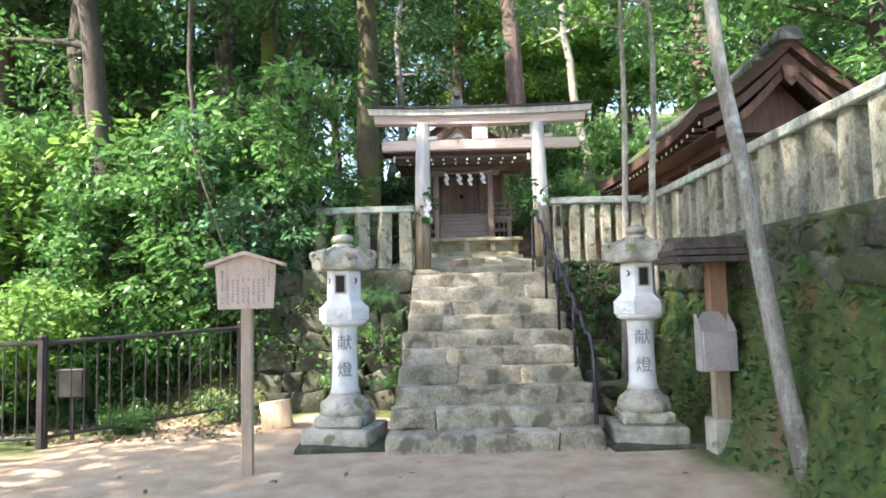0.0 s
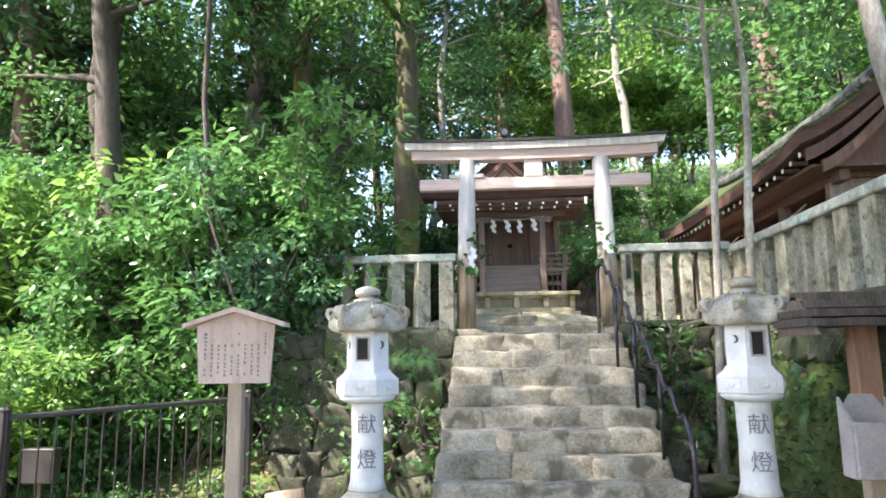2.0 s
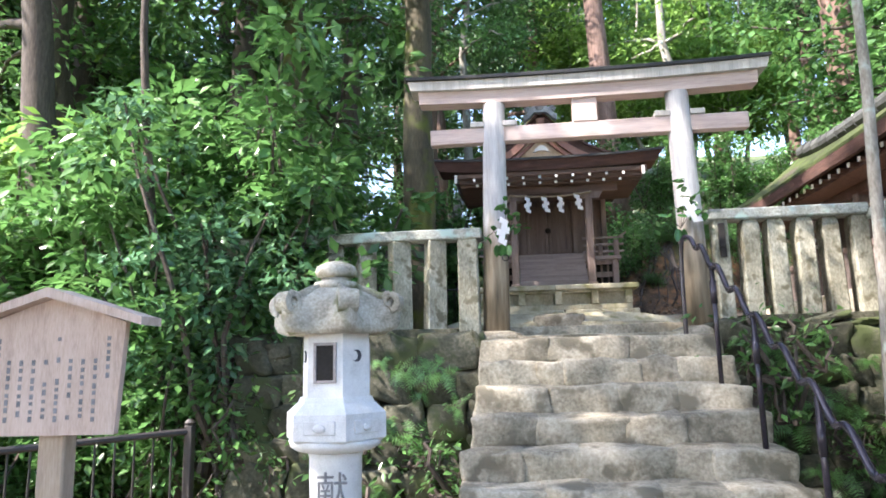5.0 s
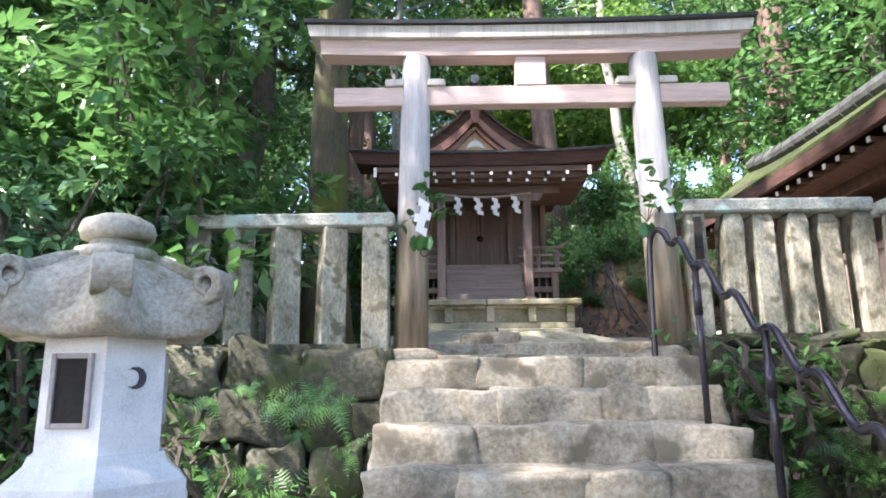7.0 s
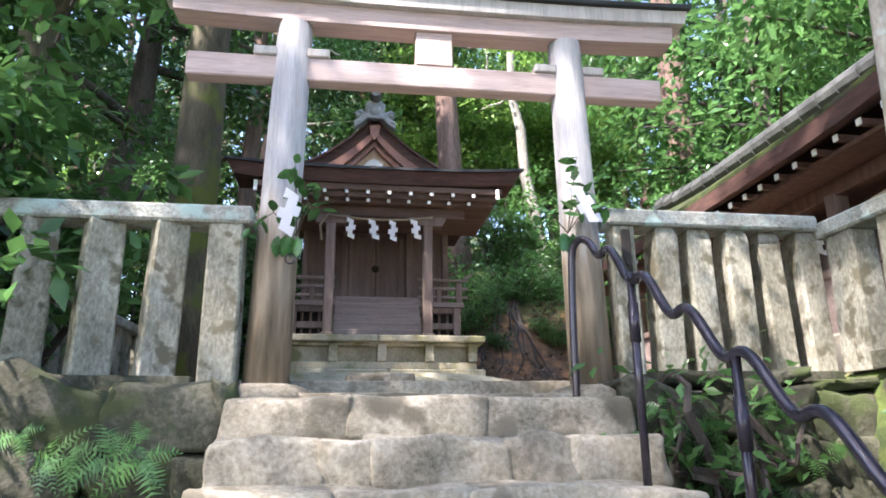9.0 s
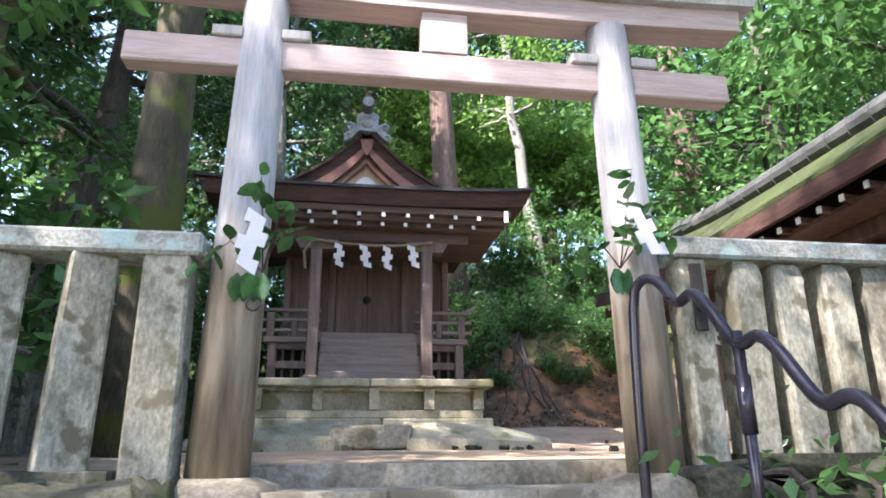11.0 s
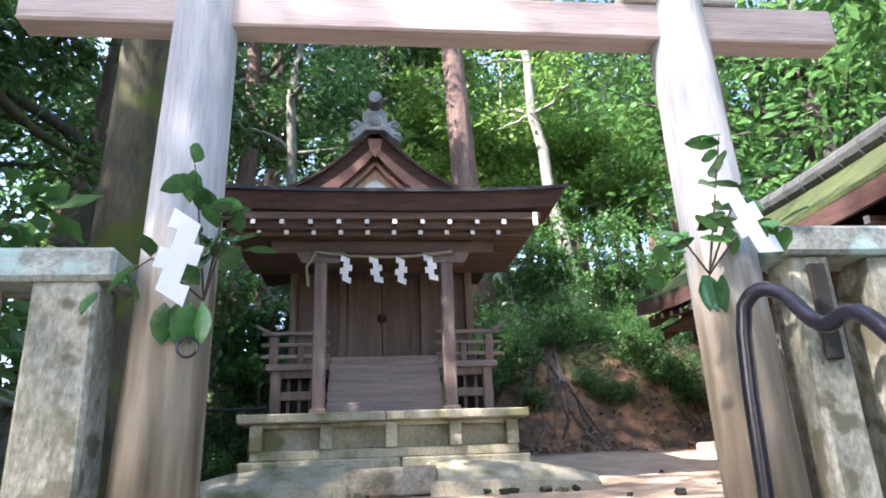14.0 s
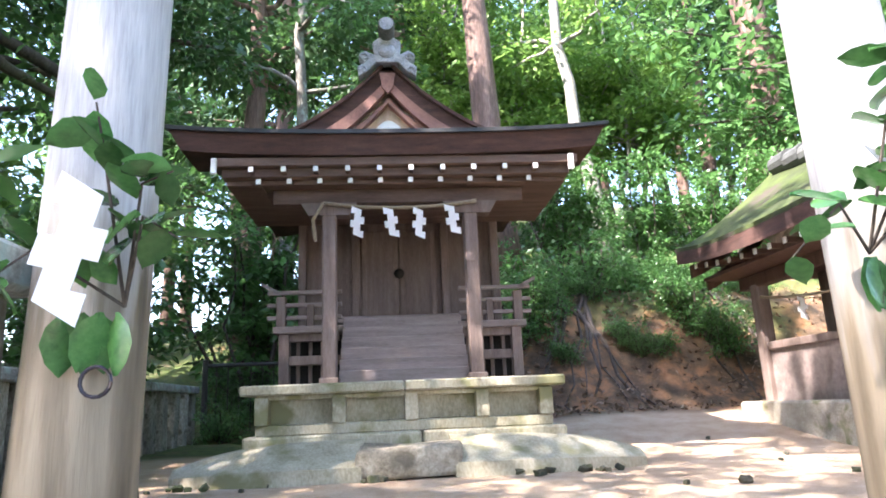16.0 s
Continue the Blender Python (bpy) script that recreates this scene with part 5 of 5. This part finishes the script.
# slender trunks near the path
make_tree("slender leaning tree with pale lichened bark beside the path", (3.13, 5.45, 0.05), (2.4, 6.0, 9.5), 0.08, "paletrunk", 1, ("leaf", 5000, 0.13, 0.66, 0.6), 14, Vector((-0.16, 0.1, 0)), spread=2.4)
make_tree("slender crooked sapling with lichened bark by the wall", (2.66, 9.05, 0.25), (2.85, 9.1, 8.0), 0.055, "paletrunk", 2, ("leafblue", 2200, 0.11, 0.66, 0.45), 8, 0.16)
make_tree("slender straight sapling with brown bark by the wall", (3.0, 9.2, 0.25), (3.2, 9.3, 8.5), 0.06, "paletrunk", 3, ("leaf", 2200, 0.11, 0.68, 0.45), 8, 0.05)
# mossy trees behind the gate
make_tree("thick mossy tree trunk behind the stone fence", at(-1.05, 13.0), (-0.95, 13.2, 14), 0.25, "mosstrunk", 4, ("leaf", 6500, 0.16, 0.42, 0.8), 16, 0.12, spread=3.5)
make_tree("thick dark mossy tree trunk behind the stone fence", at(-2.9, 14.1), (-3.3, 14.3, 14), 0.26, "mosstrunk", 5, ("leaf", 6500, 0.16, 0.35, 0.8), 16, 0.15, spread=3.5)
make_tree("pale forked tree above the shrine", at(-1.7, 20.6), (-0.8, 20.8, 15), 0.17, "paletrunk", 6, ("leaf", 4500, 0.15, 0.5, 0.8), 10, 0.3, spread=3.0)
make_tree("tall reddish cedar trunk behind the shrine", at(3.0, 22.5), (2.2, 23, 24), 0.36, "ceder", 7, ("leafdark", 6500, 0.2, 0.45, 1.1), 16, 0.1, spread=3)
make_tree("tall sunlit cedar with reddish peeling bark", at(9.5, 22.8), (9.2, 22.8, 32), 0.46, "ceder", 8, ("leafdark", 6000, 0.25, 0.5, 1.3), 14, 0.1, spread=4)
make_tree("thin pale leaning tree on the slope", at(5.2, 22), (4.3, 22.5, 18), 0.17, "paletrunk", 9, ("leaflight", 5000, 0.17, 0.45, 0.8), 12, 0.3, spread=3)
make_tree("dark leaning broadleaf trunk among shrubs", at(-4.7, 11.2), (-5.6, 11.0, 12), 0.24, "darktrunk", 10, ("leaf", 6000, 0.15, 0.5, 0.8), 14, 0.2, spread=3)
make_tree("dark broadleaf trunk in the shade", at(-4.6, 14.5), (-4.3, 14.8, 15), 0.3, "darktrunk", 11, ("leaf", 6500, 0.17, 0.35, 0.9), 14, 0.2, spread=3.5)
make_tree("dark leaning trunk in the shade", at(-3.8, 17.5), (-2.6, 17.5, 15), 0.3, "darktrunk", 12, ("leafshade", 9000, 0.17, 0.35, 0.9), 14, 0.25, spread=3.5)

make_tree("dark trunk of an old evergreen rising through the shrubs", at(-6.6, 13.4), (-7.2, 13.2, 15), 0.3, "darktrunk", 13, ("leafshade", 8000, 0.16, 0.5, 0.95), 20, 0.2, spread=3.2)
make_tree("dark evergreen deep in the shade", at(-8.6, 16.6), (-8.4, 16.8, 16), 0.32, "darktrunk", 15, ("leafshade", 11000, 0.18, 0.2, 1.1), 24, 0.2, spread=4)

# added mostly out of view, to keep sun off the hall gable
make_tree("broad evergreen, mostly unseen, added to shade the hall", at(6.4, 6.2), (5.8, 6.8, 14), 0.25, "darktrunk", 16, ("leafshade", 11000, 0.17, 0.42, 1.0), 26, 0.2, spread=4.6)
# crown set above the view to cast dapple on columns and steps
make_tree("slender broadleaf tree added so its unseen crown shades the steps", at(-2.9, 10.3), (-2.5, 8.4, 13), 0.05, "darktrunk", 17, ("leaf", 6000, 0.14, 0.64, 0.65), 20, Vector((-0.5, 0.25, 0)), spread=4.2)

# wood behind: three kinds of tree built once and copied over the slope
broad = make_tree("tall shaded broadleaf tree of the wood behind", at(-7, 19), (-6.8, 19, ground_z(-7, 19) + 14), 0.24, "darktrunk", 20, ("leaf", 8500, 0.24, 0.18, 1.2), 24, 0.25, spread=4)
cedar = make_tree("tall cedar of the wood behind", at(1, 27), (1, 27, ground_z(1, 27) + 22), 0.32, "ceder", 21, ("leafdark", 8500, 0.27, 0.25, 1.3), 26, 0.1, spread=3.5)
young = make_tree("sunlit young broadleaf tree on the slope", at(8.4, 27.5), (8.4, 27.5, ground_z(8.4, 27.5) + 8), 0.1, "paletrunk", 22, ("leaflight", 7000, 0.19, 0.4, 0.8), 22, 0.25, spread=2.6)
for ob in (broad, cedar, young):
    ob["group"] = "trees of the wood"
spots = []
for i in range(900):
    x, y = g.uniform(-26, 30), g.uniform(18.5, 48)
    if abs(x - 1) > 6 + 0.75 * y or (abs(x - 1) < 2.0 and y < 21) or (1.5 < x < 9.5 and y < 25):
        continue
    if all((x - a) ** 2 + (y - b) ** 2 > (3.1 + 0.03 * y) ** 2 for a, b in spots):
        spots.append((x, y))
for i, (x, y) in enumerate(spots):
    # trees in the zone meant to look sunlit get the lighter leaves
    lit = 1 if (2.5 < x < 9 and y < 30) else 0
    src = young if (lit and i % 3) or (i % 6 == 5 and x < 9) else (cedar if i % 2 else broad)
    s = g.uniform(0.8, 1.25)
    copy_thing(src, pose(x, y, ground_z(x, y) - 0.1, 0, 0, g.uniform(0, 360))).scale = (s, s, s)
# young growth closing the gap above the bank
for i, (x, y) in enumerate(((4.6, 26.0), (7.0, 26.6), (3.0, 27.4), (5.8, 28.5))):
    copy_thing(young, pose(x, y, ground_z(x, y) - 0.1, 0, 0, 131 * i))
# trees added left of and behind the path, mostly unseen, to shade it
for i, (x, y, s) in enumerate(((-6.2, 2.6, 1.0), (-6.0, -0.8, 0.85), (-5.2, 0.4, 0.9), (-2.4, -1.8, 0.8), (-8.5, -5.0, 0.9), (-14, 13.5, 1.0), (-9.5, 15, 1), (-13.5, 16, 1.1), (-10, 18.5, 1), (8.8, 6.5, 0.9), (9.8, 12.5, 1.0), (10.6, 15.5, 1.0), (5, -10, 1.0), (-6, -11, 1.1), (-5.4, 2.0, 0.9))):
    src = broad if i == 2 or (4 < i < 13 and i % 3) else cedar
    copy_thing(src, pose(x, y, ground_z(x, y) - 0.1, 0, 0, 77 * i)).scale = (s, s, s)


# ---- shrubs ----
def make_shrub(label, base, height, width, mat, count, size, seed, stems=7, rad=0.32):
    g = np.random.default_rng(seed)
    t = thing("shrub", label, "shrub", base)
    tips = []
    for i in range(stems):
        a = g.uniform(0, 6.283)
        ln = width * g.uniform(0.3, 1.0)
        q = Vector((math.cos(a) * ln, math.sin(a) * ln, height * g.uniform(0.55, 1.0)))
        lp = limb_path((g.normal() * 0.05, g.normal() * 0.05, -0.1), q, 0.12, 6, g)
        part("stem", tube(lp, [0.022 * (1 - 0.14 * k) * (1 + 0.2 * height) for k in range(6)], 5), "darktrunk", t)
        tips += [lp[2], lp[3], lp[4], q]
        for k in range(3):
            tips.append(lp[3 + k % 3] + Vector(g.normal(size=3)) * rad * 1.1)
    me = leaf_mesh("foliage", [tuple(p) for p in tips], [rad * g.uniform(0.6, 1.2) for _ in tips], count, size, mat, seed, 0.6)
    share("foliage", me, Matrix(), t)
    return t


s1 = make_shrub("dense evergreen shrub with glossy leaves", at(-3.8, 11.2), 2.6, 1.1, "leaf", 4600, 0.13, 50, 12, 0.27)
s2 = make_shrub("airy bluish-green shrub before the stone fence", (-2.45, 10.05, 0.9), 3.3, 0.95, "leafblue", 4200, 0.105, 51, 11, 0.24)
# lighter leaf colour makes this shrub look sunlit
s3 = make_shrub("bright leafy shrub beside the fence", at(-5.2, 9.6), 2.0, 1.2, "leaflight", 4600, 0.125, 52, 12, 0.27)
low = make_shrub("low green shrub on the slope", at(3.4, 18.2), 0.8, 0.7, "leaf", 2400, 0.085, 53, 9, 0.25)
s4 = make_shrub("broad bluish-green shrub in layered sprays", at(-4.5, 9.9), 1.9, 1.3, "leaf", 6500, 0.11, 54, 14, 0.3)
weed = make_shrub("small broad-leaved weed at the foot of the stones", (-1.3, 9.8, 0.2), 0.34, 0.2, "leaf", 110, 0.085, 55, 5, 0.12)
for src in (s1, s3, s4, low):
    src["group"] = "shrubs on the slope"
for i, (src, x, y, s) in enumerate(((s1, -2.3, 11.2, 1.25), (s1, -2.8, 10.5, 1.0), (s4, -4.2, 11.4, 1.5), (s1, -3.2, 11.3, 1.5), (s3, -6.4, 11.8, 1.7), (s3, -8.0, 9.6, 1.6), (s4, -5.2, 12.0, 1.5), (s1, -2.9, 12.0, 1.0), (s4, -6.3, 10.2, 1.2), (s3, -7.2, 8.9, 1.1), (s4, -3.5, 10.3, 0.95), (s3, -8.6, 11.0, 1.4), (s1, -7.4, 13.0, 1.4), (s4, -5.6, 9.0, 0.6), (s4, -3.0, 10.9, 1.2), (s1, -5.8, 15, 1.4), (s1, -3.9, 13.6, 1.3), (s3, -9.5, 8.2, 1.3), (s1, -2.6, 16.0, 1.0), (s1, -1.4, 19.8, 1.3), (s1, 0.2, 20.2, 1.2), (s1, 1.8, 19.6, 0.9), (s1, 3.6, 20.3, 0.9), (s1, 5.2, 20.4, 0.8), (s1, 6.6, 20.0, 0.8), (s1, 9.0, 20.5, 1.2))):
    copy_thing(src, pose(x, y, ground_z(x, y) - 0.05, 0, 0, 67 * i)).scale = (s, s, s)
for i in range(46):
    if i < 9:
        x, y = g.uniform(-5.8, -2.5), g.uniform(8.5, 10.0)
        s = g.uniform(0.2, 0.5)
    elif i < 36:
        x, y = g.uniform(2.2, 6.5), g.uniform(17.2, 20)
        s = g.uniform(0.3, 0.75)
    else:
        x, y = g.uniform(-1.8, 1.5), g.uniform(18.6, 19.8)
        s = g.uniform(0.5, 1.1)
    copy_thing(low, pose(x, y, ground_z(x, y) - 0.03, 0, 0, g.uniform(0, 360))).scale = (s, s, s)

for i in range(24):
    if i < 12:
        x, z = g.uniform(-2.4, -0.35), g.uniform(0.1, 1.5)
        y = 9.82 + 0.1 * z
    elif i < 18:
        x, z = g.uniform(2.05, 3.0), g.uniform(0.4, 1.8)
        y = 9.85 + 0.1 * z
    else:
        x, y = g.uniform(-2.9, -2.3), g.uniform(9.0, 9.9)
        z = ground_z(x, y)
    w = g.uniform(0.6, 1.15)
    copy_thing(weed, pose(x, y, z - 0.02, 0, 0, g.uniform(0, 360))).scale = (w, w, w)


def fern_mesh(seed):
    """A rosette of arching fronds with narrow leaflets."""
    g = np.random.default_rng(seed)
    bm = bmesh.new()
    for k in range(7):
        a = g.uniform(0, 6.283)
        ln = g.uniform(0.6, 1.0)
        prev = None
        for i in range(1, 11):
            u = i / 10
            c = Vector((math.cos(a) * ln * u, math.sin(a) * ln * u, 0.55 * u - 0.65 * u * u))
            s = Vector((-math.sin(a), math.cos(a), -0.12))
            w = 0.24 * math.sin(math.pi * min(1, u * 0.85 + 0.12))
            f = Vector((math.cos(a), math.sin(a), -0.3)) * 0.07
            for sg in (-1, 1):
                bm.faces.new([bm.verts.new(p) for p in (c - f * 0.35, c + s * sg * w + f, c + f * 0.35)])
    me = bpy.data.meshes.new("fern")
    bm.to_mesh(me)
    bm.free()
    me.materials.append(M["leaf"])
    return me


FERNS = [fern_mesh(i) for i in range(3)]
for i in range(116):
    if i < 16 or 64 <= i < 82:
        x, z = g.uniform(-1.9, -0.3), g.uniform(0.3, 1.75)
        y, tilt = 9.86 + 0.2 * z / 2, 65
    elif i < 28 or i >= 100:
        x, z = g.uniform(2.0, 3.2), g.uniform(0.5, 1.85)
        y, tilt = 9.86 + 0.2 * z / 2, 65
    elif i < 50 or i >= 82:
        y, z = g.uniform(4.2, 9.6), g.uniform(0.4, 1.9)
        x, tilt = 3.12 + 0.1 * z, 0
    else:
        x, y = g.uniform(-4.8, -2.3), g.uniform(8.2, 9.6)
        z, tilt = ground_z(x, y) + 0.02, 0
    m = pose(x, y, z, tilt, -60 if 28 <= i < 50 or 82 <= i < 100 else 0, g.uniform(0, 360) if tilt == 0 and 50 <= i < 64 else g.uniform(-30, 30)) @ Matrix.Scale(g.uniform(0.12, 0.27), 4)
    tagged(share("fern", FERNS[i % 3], m), "small bright green fern growing from the stones", "fern", "ferns on the walls")


# leaf litter, roots on the cut bank
def scatter(name, label, places, size, mat, seed):
    g = np.random.default_rng(seed)
    me = leaf_mesh(name, places, [0.02] * len(places), len(places), size, mat, seed, 0.1, 0.0)
    return tagged(share(name, me, Matrix()), label, "leaves", kind="stuff")


pl = []
for i in range(9200):
    if i < 2200 or i >= 5200:
        x, y = (g.uniform(-6, -1.8), g.uniform(8.0, 12.5)) if i < 7000 else (g.uniform(2.2, 7), g.uniform(16.3, 18.6))
    elif i < 4600:
        x, y = g.uniform(1.6, 8), g.uniform(16.2, 21)
    else:
        x, y = g.uniform(3.0, 3.45), g.uniform(3, 10)
    pl.append((x, y, ground_z(x, y) + 0.012))
for i in range(70):
    x, y = g.uniform(-4, 3), g.uniform(1.5, 7.0)
    pl.append((x, y, ground_z(x, y) + 0.01))
scatter("leaf_litter", "dry brown fallen leaves on the slopes", pl, 0.075, "litter", 61)
pl = []
for i in range(6000):
    y = g.uniform(3, 9.9)
    x = g.uniform(3.0, 3.36)
    pl.append((x, y, ground_z(x, y) + 0.015))
scatter("moss_growth", "small green plants and moss on the bank", pl, 0.075, "leafshade", 62)
for i in range(14):
    x, y = g.uniform(2.0, 5.2), 16.9 + g.uniform(-0.1, 0.6)
    pts = []
    for k in range(8):
        u = k / 7
        xx, yy = x + (g.uniform(-0.1, 0.1) + (i % 5 - 2) * 0.35 * u), y + 1.5 * (1 - u) - 0.3
        pts.append((xx, yy, ground_z(xx, yy) + 0.02 + 0.03 * math.sin(5 * u)))
    r = thing("tree_root", "twisted bare root on the eroded earth bank", "root")
    part("root", tube(pts, [0.05 - 0.005 * k for k in range(8)] if i % 3 == 0 else [0.022 - 0.002 * k for k in range(8)], 7), "darktrunk", r, smooth=True)
